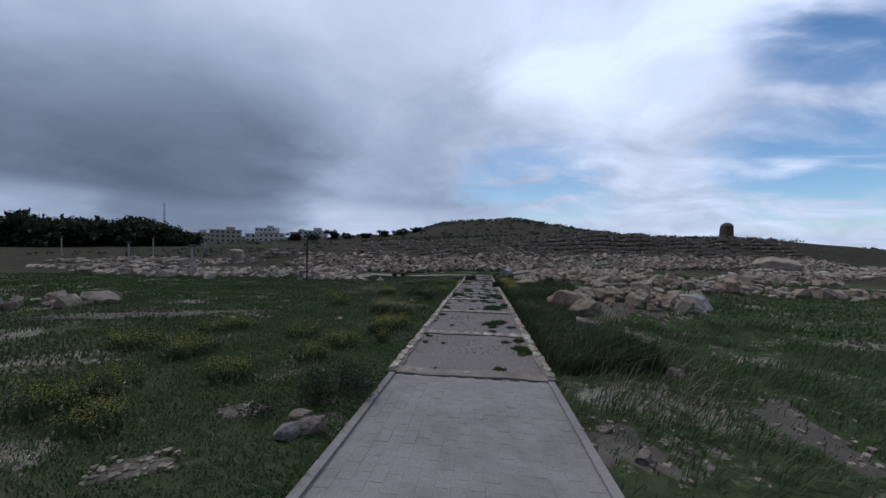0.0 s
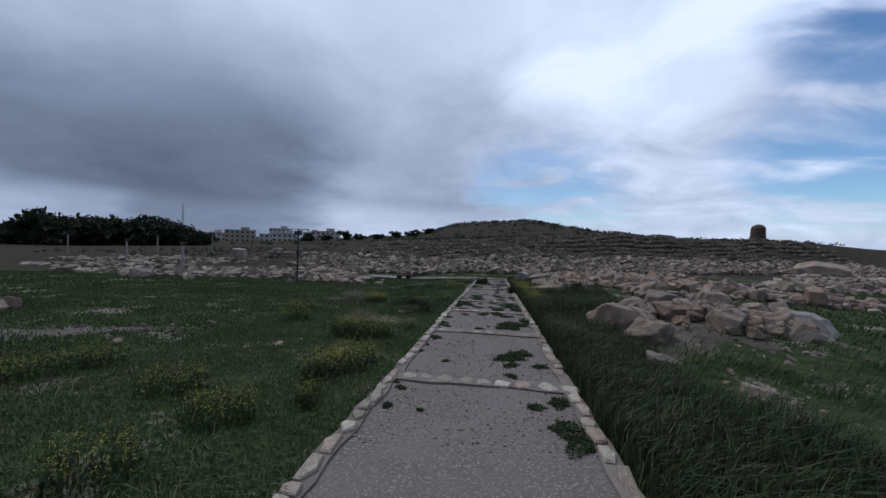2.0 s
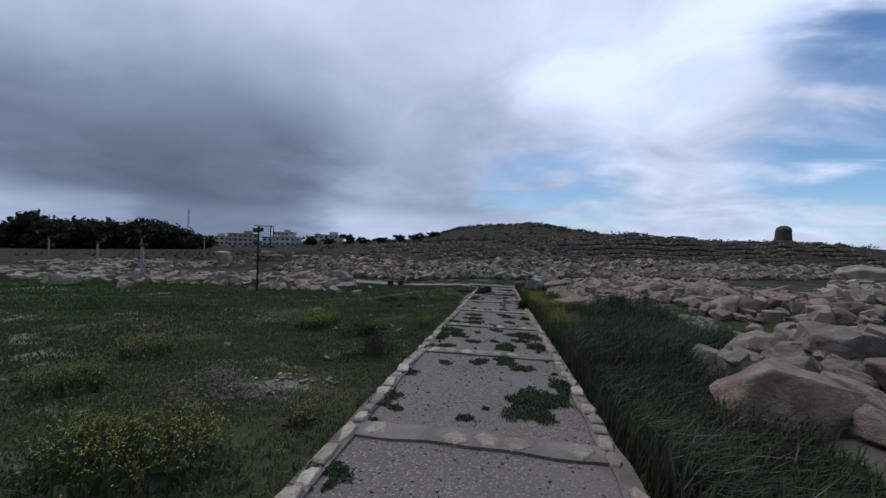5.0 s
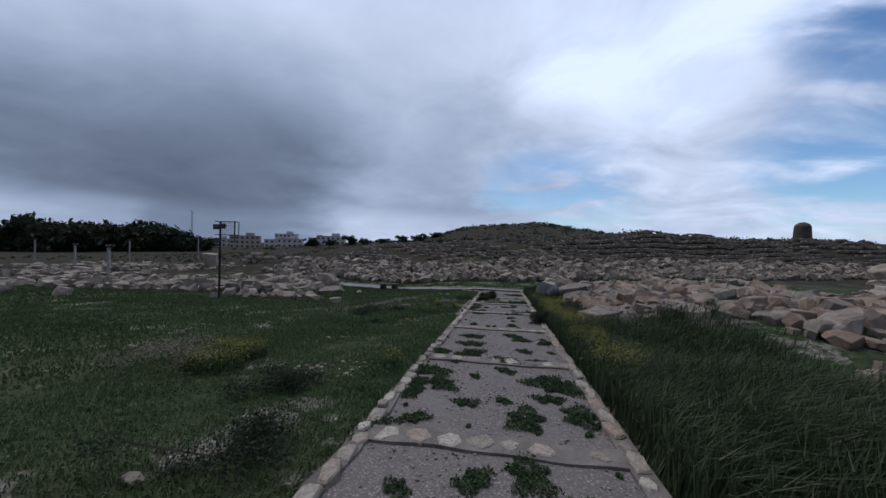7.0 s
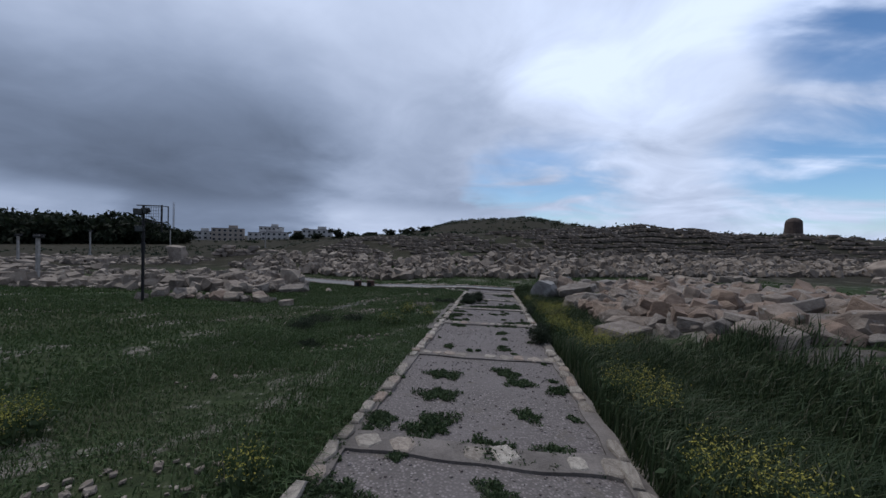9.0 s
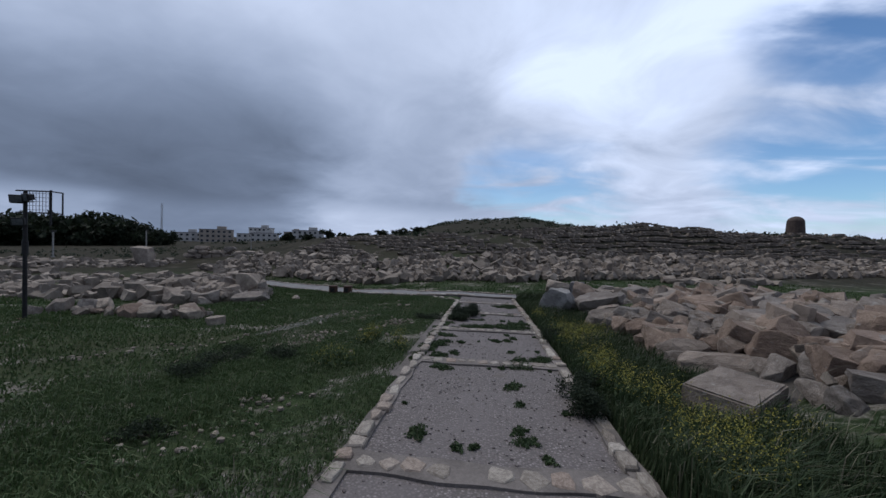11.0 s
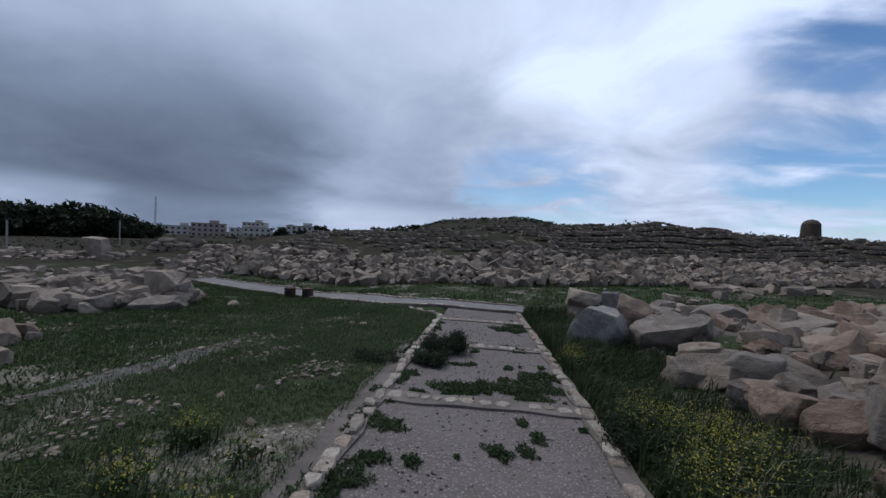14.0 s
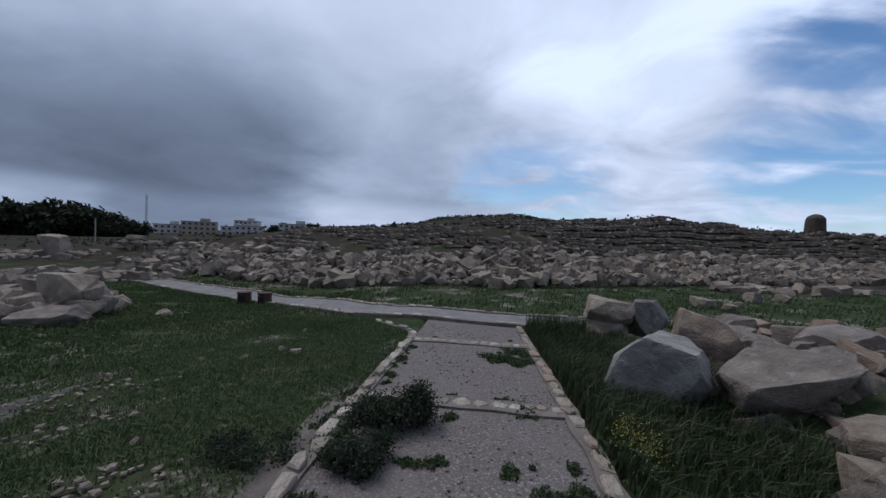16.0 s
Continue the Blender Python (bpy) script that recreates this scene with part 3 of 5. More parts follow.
placed_stone(518, STONE_GREY, -10.05, 31.6, gz(-10.05, 31.6) - 0.06, (1.2, 0.8, 0.5), 10, "pale cut slab leaning at the pile's edge", 0.8, (14, -8), count=7)
placed_stone(519, STONE_GREY, -10.9, 32.7, gz(-10.9, 32.7) - 0.08, (0.95, 0.9, 1.1), 25, "upright pale cut block in a pile", 0.9, (0, 3), count=7)
placed_stone(520, STONE_GREY, -36.5, 52.4, gz(-36.5, 52.4) + 0.0, (1.7, 1.5, 1.9), 12, "upright square-cut pale pillar stump", 0.95, (0, 2), count=7)
for k, (bx, by, bs) in enumerate(((7.7, 36.9, 0.7), (8.2, 36.4, 0.5), (11.2, 39.8, 0.75), (12.8, 40.4, 0.6), (9.6, 38.2, 0.35), (1.32, 3.65, 0.13), (1.47, 3.15, 0.17), (2.08, 6.35, 0.13), (2.82, 5.4, 0.24), (3.32, 8.15, 0.3), (3.2, 7.85, 0.2),
                                  (2.1, 6.9, 0.16), (2.19, 7.4, 0.1), (-18.64, 23.88, 0.9), (-21.22, 23.13, 1.1), (-22.53, 23.51, 0.8), (-9.3, 33.9, 0.4), (-7.0, 25.6, 0.55), (-8.6, 26.6, 0.6))):
    placed_stone(530 + k, STONE_GREY, bx, by, gz(bx, by) - bs * 0.12, (bs, bs * 0.7, bs * 0.6), 40 * k, "lone pale stone lying in the grass", 0.6, (8, 4), 2, 8)

# heaps
start = "stones of the heap by the path"
clear = lambda x, y: x > 3.0 and y > 10.9 or x > 4.4 and y > 9.9
scatter_heap(210, oval(4.6, 12.5, 1.9, 2.1, 12, clear), (0.22, 0.66), PINK_ROCKS + GREY_ROCKS[:3], right_heap, "angular pinkish limestone block tumbled in a heap", start, 26, near=lambda x, y: x < 5.2 and y < 13.2, pile=reddish)
scatter_heap(60, oval(6.32, 15.51, 2.6, 1.8, 20), (0.25, 0.7), PINK_ROCKS, right_heap, "", "", near=lambda x, y: False, pile=reddish)
bank = "reddish limestone block lying in a long bank"
edge = lambda x, y: x > 2.5 + 0.2 * math.sin(y * 1.7)


def bank_point():
    while True:
        x, y = 2.3 + 8.5 * rng.rand() ** 1.15, rng.uniform(19.3, 30.2)
        if edge(x, y) and (y > 21.6 or x > 3.2) and (y > 26.2 or x > 2.8) and (y < 29.2 or x > 3.2) and rng.rand() < smooth(30.4 - y, 0, 1.2) + 0.15:
            return x, y


scatter_heap(760, bank_point, (0.32, 0.82), PINK_ROCKS + GREY_ROCKS[:2], right_heap, bank, "stones of the long bank", 26, (0.5, 0.8), near=lambda x, y: x < 3.95, pile=reddish, power=1.5)
scatter_heap(110, oval(8.76, 19.06, 4.6, 1.5, 0, lambda x, y: x > 5.2), (0.28, 0.8), PINK_ROCKS + GREY_ROCKS[:2], right_heap, bank, "stones of the long bank", near=lambda x, y: False, pile=reddish)
scatter_heap(150, oval(15.74, 20.28, 8.0, 2.6, 4), (0.28, 0.9), PINK_ROCKS, right_heap, "", "", near=lambda x, y: False, pile=reddish)
scatter_heap(230, oval(-13.0, 32.5, 2.9, 2.0, 15), (0.34, 1.05), GREY_ROCKS, left_heap, "pale cut limestone block tumbled in a pile", "stones of the pale pile", 24, near=lambda x, y: x > -13.0, pile=pale)
scatter_heap(24, oval(-10.9, 26.6, 2.7, 0.8, 8), (0.3, 0.85), GREY_ROCKS + PINK_ROCKS, left_heap, "rounded pale stone at the meadow's edge", "stones at the meadow's edge")
scatter_heap(230, oval(-20.51, 33.85, 8.5, 3.4, 6), (0.35, 1.2), GREY_ROCKS, left_heap, "", "", 15, near=lambda x, y: False, pile=pale)
scatter_heap(150, oval(-27.45, 30.53, 9.0, 2.4, 10), (0.35, 1.0), GREY_ROCKS, left_heap, "", "", 15, near=lambda x, y: False, pile=pale)
scatter_heap(170, oval(-25.63, 40.56, 9.0, 3.2, 14), (0.35, 1.1), GREY_ROCKS, left_heap, "", "", 15, near=lambda x, y: False, pile=pale)
scatter_heap(26, oval(-12.98, 9.57, 2.0, 1.2, 25), (0.32, 0.85), PINK_ROCKS + GREY_ROCKS, left_heap, "orange-tinted limestone block in a small heap", "stones of the small heap")
# small broken pieces between the blocks
debris = Pile()
for area, count, heap in ((oval(4.28, 11.88, 2.2, 2.6, 12, lambda x, y: x > 2.1), 420, right_heap), (oval(5.06, 24.69, 3.2, 4.6, 0, edge), 520, right_heap),
                          (oval(3.4, 6.6, 1.6, 3.0, 0, lambda x, y: x > 1.6), 150, right_heap), (oval(-11.22, 28.81, 3, 3), 160, left_heap), (oval(-3.54, 24.44, 1.6, 7), 90, None), (oval(-4.62, 11.92, 2.6, 8), 70, None), (oval(3.2, 2.6, 1.6, 2.4), 70, None)):
    for _ in range(count):
        x, y = area()
        s = 0.03 + 0.13 * rng.rand() ** 3.5
        sx, sy, sz, m = pose_stone(x, y, 0, s, 40, (0.5, 0.9))
        z = gz(x, y)
        if heap is not None:
            z = float(heap.top[min(heap.ny - 1, max(0, int((y - heap.y0) / heap.cell))), min(heap.nx - 1, max(0, int((x - heap.x0) / heap.cell)))])
            if z > gz(x, y) + 0.25:
                z = gz(x, y)
        debris.add(CHIPS[rng.randint(len(CHIPS))], Matrix.Translation((x, y, z + sz * 0.2)) @ m)
debris.make("stone_chips", STONE_FAR, "small broken limestone pieces strewn over soil", "stones")

# bare stony patches in the meadow
SOIL = mortar_material("stony soil", (0.058, 0.050, 0.042), (0.125, 0.11, 0.096))
PALE_SOIL = mortar_material("grey stony ground", (0.07, 0.07, 0.06), (0.15, 0.143, 0.13))
BARE = ((-4.62, 25.9, 1.7, 0.36, 84), (-4.15, 27.4, 0.75, 0.3, 50), (-3.5, 26.5, 0.5, 0.25, 30), (-3.5, 24.2, 0.45, 0.4, 20), (-2.15, 25.4, 0.35, 0.22, 10), (-2.2, 25.85, 0.4, 0.22, 25), (-3.45, 23.5, 0.4, 0.25, 30), (-5.8, 23.0, 1.3, 0.3, 50),
        (-2.7, 19.7, 0.6, 0.35, 15), (-2.4, 20.6, 0.4, 0.22, 20), (-2.25, 15.6, 0.55, 0.4, 30), (-5.4, 16.4, 0.8, 0.4, 10), (-2.3, 11.9, 0.55, 0.3, 20), (-8.4, 8.6, 2.6, 0.4, 25), (-2.3, 3.55, 0.25, 0.15, 30), (-2.45, 2.5, 0.3, 0.2, 20),
        (3.3, 3.95, 0.95, 0.32, 80), (1.45, 3.4, 0.3, 0.5, 10), (3.2, 7.8, 0.5, 0.4, 10), (2.2, 7.0, 0.45, 0.4, 0), (4.3, 18.9, 0.7, 0.35, 15), (4.28, 11.88, 2.0, 2.3, 0), (5.2, 24.7, 3.0, 5.0, 0))
patch_chips = Pile()
for k, (cx, cy, rx, ry, turn) in enumerate(BARE):
    c, sn = math.cos(radians(turn)), math.sin(radians(turn))
    v, f, n = [], [], 40
    chips = int((110 if cx > 0 else 190) * (rx * ry) ** 0.5)
    for ring in range(1, 7):
        for q in range(n):
            a = 6.2832 * q / n
            rr = ring / 6 * (1 + 0.22 * math.sin(3 * a + k) + 0.16 * math.sin(7 * a + 2 * k) + 0.08 * math.sin(13 * a))
            u, w = rx * rr * math.cos(a), ry * rr * math.sin(a)
            x, y = cx + u * c - w * sn, cy + u * sn + w * c
            v.append((x, y, gz(x, y) + 0.014 - 0.05 * (ring == 6)))
    v.append((cx, cy, gz(cx, cy) + 0.014))
    for ring in range(5):
        for q in range(n):
            a, b = ring * n + q, ring * n + (q + 1) % n
            f.append((a, b, b + n, a + n))
    f += [(len(v) - 1, (q + 1) % n, q) for q in range(n)]
    f = [t[::-1] for t in f]
    if cx > 0 or cy < 9 or k == 0:
        tagged(new("soil_patch", mesh_from("soil_patch", v, f, SOIL if k else PALE_SOIL, True)), "bare stony soil patch in the meadow", "soil", kind="structure")
    for _ in range(chips):
        a, d = rng.uniform(0, 6.28), math.sqrt(rng.rand()) * 1.25
        u, w = rx * d * math.cos(a), ry * d * math.sin(a)
        x, y = cx + u * c - w * sn, cy + u * sn + w * c
        sz = 0.012 + 0.045 * rng.rand() ** 3
        patch_chips.add(CHIPS[rng.randint(14)], Matrix.Translation((x, y, gz(x, y) + 0.014 + sz * 0.15)) @ Matrix.Rotation(rng.uniform(0, 6.28), 4, "Z") @ Matrix.Diagonal((sz * 1.3, sz, sz * 0.7, 1)))
patch_chips.make("small_stones", STONE_FAR, "small pale stones scattered on bare soil", "stones")


def bare_at(x, y):
    """How bare the ground is, between 0 and 1."""
    out = np.zeros_like(x)
    for cx, cy, rx, ry, turn in BARE:
        c, sn = math.cos(radians(turn)), math.sin(radians(turn))
        u, w = ((x - cx) * c + (y - cy) * sn) / rx, (-(x - cx) * sn + (y - cy) * c) / ry
        out = np.maximum(out, smooth(u * u + w * w, 1.15, 0.45))
    return out


# the tumbled slope of the mound, and the coursed terrace walls above it
slope_heap = Heap(-34, 70, 36, 82, 0.2)
front = Pile()


def slope_point():
    while True:
        x, s = rng.uniform(-27, 62), -0.4 + 6.2 * rng.rand()
        if rng.rand() < (1.0 - 0.09 * max(s, 0.0)) * (1.0 if x < 30 else 0.55) * (1.0 if x > -18 else 0.6):
            return x, float(np.interp(x, BASE_X, BASE_Y)) + s


scatter_heap(3000, slope_point, (0.28, 1.1), GREY_ROCKS, slope_heap, "", "", 32, (0.5, 0.95), near=lambda x, y: False, pile=front, power=2.0, sink=0.1)
front.make("rubble_slope", STONE_FAR, "tumbled grey limestone blocks covering the mound's foot", "rubble")
field = Pile()
field_heap = Heap(8, 75, 24, 75, 0.25)
for cx, cy, rx, ry, count in ((23.51, 33.42, 9, 2.2, 150), (33.35, 42.59, 12, 2.6, 190), (45.18, 52.8, 14, 4.0, 260), (16.32, 44.3, 5, 1.5, 40), (58.93, 67.05, 12, 4, 160)):
    scatter_heap(count, oval(cx, cy, rx, ry, 22), (0.35, 1.4), GREY_ROCKS, field_heap, "", "", 18, (0.4, 0.75), near=lambda x, y: False, pile=field)
field.make("rubble_field", STONE_FAR, "rows of fallen limestone blocks in the grass", "rubble")
for cx, cy, rx, ry, count in ((-44.65, 41.23, 9, 3.0, 170), (-52.82, 51.09, 12, 3.5, 200), (-40.82, 51.3, 8, 4.0, 150), (-36.54, 35.37, 5, 3, 60)):
    scatter_heap(count, oval(cx, cy, rx, ry, 12), (0.4, 1.5), GREY_ROCKS, west_heap, "", "", 14, (0.35, 0.7), near=lambda x, y: False, pile=pale)
reddish.make("reddish_rubble", stone_material("reddish rubble", PINK, True, 0.8), "reddish broken limestone blocks heaped in a bank", "rubble")
pale.make("pale_rubble", STONE_FAR, "pale cut limestone blocks lying in rows", "rubble")
courses = Pile()
for row in range(7):
    s = 7.0 + row * 1.5
    for up in range(2):
        x = -20.0 + rng.rand()
        while x < 62:
            w, h = rng.uniform(0.28, 0.8), rng.uniform(0.15, 0.2)
            stands = math.sin(x * 0.31 + row * 1.1) + math.sin(x * 0.83 + row) - 0.3 * up + (1.1 if 6 < x < 40 else -0.2)
            if stands > -0.9 and rng.rand() < 0.92:
                y = float(np.interp(x, BASE_X, BASE_Y)) + s + rng.uniform(-0.05, 0.05) + 0.05 * up
                courses.add(FAR_ROCKS[6 + rng.randint(6)], Matrix.Translation((x, y, gz(x, y) + h * 0.5 + up * 0.2)) @ Matrix.Rotation(rng.uniform(-0.08, 0.08), 4, "Z") @ Matrix.Diagonal((w * 1.05, 0.6, h * 1.15, 1)))
            x += w + rng.uniform(0.0, 0.06)
for _ in range(260):
    x = rng.uniform(-22, 70)
    y = float(np.interp(x, BASE_X, BASE_Y)) + 7 + 34 * rng.rand() ** 1.4
    sx, sy, sz, m = pose_stone(x, y, 0, rng.uniform(0.2, 0.6), 20, (0.4, 0.8))
    courses.add(FAR_ROCKS[rng.randint(12)], Matrix.Translation((x, y, gz(x, y) + sz * 0.25)) @ m)
courses.make("terrace_walls", STONE_WALL, "ruined dry-stone terrace walls in low courses", "ruined wall")

# ---- kerbs and cross bands of the path ----


def flat_stones(count, seed, thick):
    """Worn kerb or band stones, about one metre long, flat on top."""
    made = []
    for i in range(count):
        r = random.Random(seed + i)
        bm = bmesh.new()
        n = r.choice((5, 6, 7))
        ring = [(0.5 * math.cos(a), 0.5 * math.sin(a)) for a in (6.2832 * (k + r.uniform(-0.28, 0.28)) / n for k in range(n))]
        ring = [(max(-0.46, min(0.46, x * 1.25)), max(-0.46, min(0.46, y * 1.25))) for x, y in ring]
        low = [bm.verts.new((x, y, -thick)) for x, y in ring]
        mid = [bm.verts.new((x, y, -0.12 * thick)) for x, y in ring]
        top = [bm.verts.new((x * 0.86, y * 0.86, r.uniform(-0.02, 0.05) * thick * 2)) for x, y in ring]
        for a, b in ((low, mid), (mid, top)):
            for k in range(n):
                bm.faces.new((a[k], a[(k + 1) % n], b[(k + 1) % n], b[k]))
        c = bm.verts.new((0, 0, 0.06 * thick))
        for k in range(n):
            bm.faces.new((top[k], top[(k + 1) % n], c))
        made.append(from_bm("kerb_stone", bm, STONE_KERB))
    return made


KERB_SHAPES = flat_stones(12, 60, 1.0)


def left_x(y):
    return -1.1 + 0.02 * smooth(y, 19, 24) - 1.1 * smooth(y, 30.4, 32.2) ** 2


def right_x(y):
    return 1.09 + 0.0 * y


def strip(name, xf, y0, y1, half_in, half_out, lift, mat, drop=0.12, uneven=1.0):
    """A bed of mortar that follows the path's edge."""
    ys = np.arange(y0, y1 + 0.01, 0.25)
    v, f = [], []
    for y in ys:
        x, z = float(xf(y)), float(path_z(y)) + lift
        wob = uneven * (0.012 * math.sin(y * 7.1) + 0.01 * math.sin(y * 17.3 + x))
        v += [(x - half_in + wob, y, z - drop), (x - half_in + wob, y, z), (x + half_out + wob, y, z), (x + half_out + wob, y, z - drop)]
    for i in range(len(ys) - 1):
        a, b = 4 * i, 4 * i + 4
        for k in range(3):
            f.append((a + k, a + k + 1, b + k + 1, b + k))
    f += [(0, 1, 2, 3), tuple(4 * (len(ys) - 1) + k for k in (3, 2, 1, 0))]
    return mesh_from(name, v, f, mat)


def kerb(xf, y0, y1, half_in, half_out, label):
    bed = tagged(new("kerb", strip("kerb", xf, y0, y1, half_in, half_out, 0.022, MORTAR)), label, "kerb", kind="structure")
    y = y0 + 0.05
    while y < y1 - 0.1:
        ln = rng.uniform(0.13, 0.36)
        if rng.rand() < 0.9:
            x = float(xf(y + ln / 2)) + rng.uniform(-0.025, 0.025)
            slant = math.degrees(math.atan2(float(xf(y + ln)) - float(xf(y)), ln))
            part("kerb_stone", KERB_SHAPES[rng.randint(len(KERB_SHAPES))], bed, "",
                 pose(x, y + ln / 2, float(path_z(y + ln / 2)) + rng.uniform(0.034, 0.062), rng.uniform(-4, 4), rng.uniform(-4, 4), -slant + rng.uniform(-7, 7) + 180 * rng.randint(2))
                 @ Matrix.Diagonal((rng.uniform(0.11, 0.165), ln * 1.0, 0.09, 1)))
        y += ln + rng.uniform(0.005, 0.05)
    return bed


kerb(left_x, 5.1, 32.0, 0.085, 0.075, "kerb of irregular pale stones set in mortar")
kerb(right_x, 5.1, 32.2, 0.075, 0.085, "kerb of irregular pale stones set in mortar")
FOOTING = mortar_material("rough cement footing", (0.12, 0.104, 0.095), (0.21, 0.184, 0.17))
haunch = strip("kerb_haunch", lambda y: left_x(y) - 0.19, 21.6, 27.4, 0.11, 0.105, 0.0, FOOTING, 0.14, 2.2)
tagged(new("kerb_haunch", haunch), "rough cement footing along the outer kerb", "kerb footing", kind="structure")
for k, (y, share, size) in enumerate(((5.16, 0.25, 0.16), (7.9, 0.85, 0.24), (10.94, 0.7, 0.22), (13.9, 0.75, 0.22), (16.55, 0.9, 0.25), (19.49, 0.75, 0.2), (22.43, 0.95, 0.15), (24.97, 0.95, 0.15), (27.53, 0.9, 0.15), (30.4, 0.8, 0.16))):
    xs = np.linspace(-1.04, 1.04, 19)
    v, f = [], []
    for x in xs:
        yy = y + 0.02 * math.sin(x * 3 + k)
        z = float(path_z(y)) + 0.03
        w0, w1 = 0.13 + 0.012 * math.sin(x * 9 + k), 0.13 + 0.014 * math.sin(x * 7 + 2 * k)
        v += [(x, yy - w0, z - 0.1), (x, yy - w0, z), (x, yy + w1, z), (x, yy + w1, z - 0.1)]
    for i in range(len(xs) - 1):
        a, b = 4 * i, 4 * i + 4
        for q in range(3):
            f.append((a + q, b + q, b + q + 1, a + q + 1))
    band = tagged(new("path_band", mesh_from("path_band", v, f, MORTAR)), "low cross band of flat stones in mortar", "path band", kind="structure")
    x = -1.0
    while x < 0.98:
        w = size * rng.uniform(0.75, 1.25)
        if rng.rand() < share:
            part("band_stone", KERB_SHAPES[rng.randint(len(KERB_SHAPES))], band, "", pose(x + w / 2, y + rng.uniform(-0.02, 0.02), float(path_z(y)) + 0.038, rng.uniform(-3, 3), rng.uniform(-3, 3), rng.uniform(0, 360))
                 @ Matrix.Diagonal((w * 0.98, min(0.21, w * rng.uniform(0.8, 1.1)), 0.07, 1)))
        x += w + rng.uniform(0.0, 0.03)

# cross path behind the junction
CROSS = ((4.0, 33.0), (0.6, 33.2), (-2.6, 33.9), (-6.0, 36.5), (-10.5, 38.9), (-15.5, 41.0), (-19.5, 42.5), (-24.0, 44.2))


def cross_line(width, off, lift):
    pts = []
    for (x0, y0), (x1, y1) in zip(CROSS, CROSS[1:]):
        for t in np.arange(0, 1, 0.08):
            pts.append((x0 + (x1 - x0) * t, y0 + (y1 - y0) * t))
    pts.append(CROSS[-1])
    p = np.array(pts)
    for _ in range(6):
        p[1:-1] = (p[:-2] + p[2:] + 2 * p[1:-1]) / 4
    d = np.gradient(p, axis=0)
    n = np.stack([-d[:, 1], d[:, 0]], -1) / np.linalg.norm(d, axis=1)[:, None]
    a, b = p + n * (off - width / 2), p + n * (off + width / 2)
    v, f = [], []
    for (ax, ay), (bx, by) in zip(a, b):
        za, zb = gz(ax, ay) + lift, gz(bx, by) + lift
        v += [(ax, ay, za - 0.1), (ax, ay, za), ((ax + bx) / 2, (ay + by) / 2, (za + zb) / 2), (bx, by, zb), (bx, by, zb - 0.1)]
    for i in range(len(a) - 1):
        k = 5 * i
        f += [(k + q, k + q + 1, k + q + 6, k + q + 5) for q in range(4)]
    return v, f, a, b


GREY_GRAVEL = mortar_material("grey fine gravel", (0.165, 0.162, 0.162), (0.25, 0.243, 0.24))
v, f, a, b = cross_line(1.5, 0, 0.05)
cross = tagged(new("cross_path", mesh_from("cross_path", v, f, GREY_GRAVEL)), "grey gravel footpath curving along the rubble", "path", kind="structure")
for off in (-0.78, 0.78):
    v, f, a, b = cross_line(0.17, off, 0.075)
    bed = tagged(new("kerb", mesh_from("kerb", v, f, MORTAR)), "low kerb of pale stones along the cross path", "kerb", kind="structure")
    mid = (a + b) / 2
    for i in range(0, len(mid) - 1):
        if rng.rand() < 0.75:
            ang = math.degrees(math.atan2(mid[i + 1][1] - mid[i][1], mid[i + 1][0] - mid[i][0])) - 90
            part("kerb_stone", KERB_SHAPES[rng.randint(12)], bed, "", pose(mid[i][0], mid[i][1], gz(*mid[i]) + 0.10, 0, 0, ang) @ Matrix.Diagonal((0.17, 0.3, 0.09, 1)))

# ---- concrete paving at the start ----
paving = tagged(new("paving", grid_mesh("paving_bed", np.linspace(-1.04, 1.04, 9), np.arange(-6, PAVED_END + 0.05, 0.25), lambda x, y: path_z(y) + 0.0 * x, JOINT)),
                "walkway of worn grey interlocking concrete pavers", "paving", kind="structure")
PL, PW = 0.235, 0.118


def paver_mesh(seed):
    r = random.Random(seed)
    bm = box_bm(PW - 0.004, PL - 0.004, 0.05, 0.003)
    return from_bm("paver", bm, PAVER)


PAVERS = [paver_mesh(i) for i in range(3)]
older = Pile()
paver_shape = arrays(box_bm(PW - 0.005, PL - 0.005, 0.05, 0.004))
cols = int(2.04 / PW)
for c in range(cols):
    x = -1.02 + (c + 0.5) * (2.04 / cols)
    y = -5.9 + (PL / 2 if c % 2 else 0)
    while y < PAVED_END - PL / 2:
        slope = math.degrees(math.atan2(float(path_z(y + 0.1) - path_z(y - 0.1)), 0.2))
        m = pose(x, y, float(path_z(y)) - 0.0225 + rng.uniform(-0.0012, 0.002), slope + rng.uniform(-0.35, 0.35), rng.uniform(-0.4, 0.4), rng.uniform(-1.2, 1.2))
        if y > 2.0:
            part("paver", PAVERS[rng.randint(3)], paving, "", m)
        else:
            older.add(paver_shape, m)
        y += PL
older.make("pavers_behind", PAVER, "", "", "stuff", paving)
for side in (-1, 1):
    edge_me = strip("edging", lambda y: side * 1.075, -6, PAVED_END, 0.04, 0.04, 0.03, PAVER, 0.15, 0.0)
    part("edging", edge_me, paving, "narrow concrete edging strip")

# ---- fixtures ----


def thing(name, x, y, z, label, category, turn=0.0, group=""):
    ob = new(name)
    ob.empty_display_size = 0.2
    ob.matrix_basis = pose(x, y, z, 0, 0, turn)
    return tagged(ob, label, category, group)


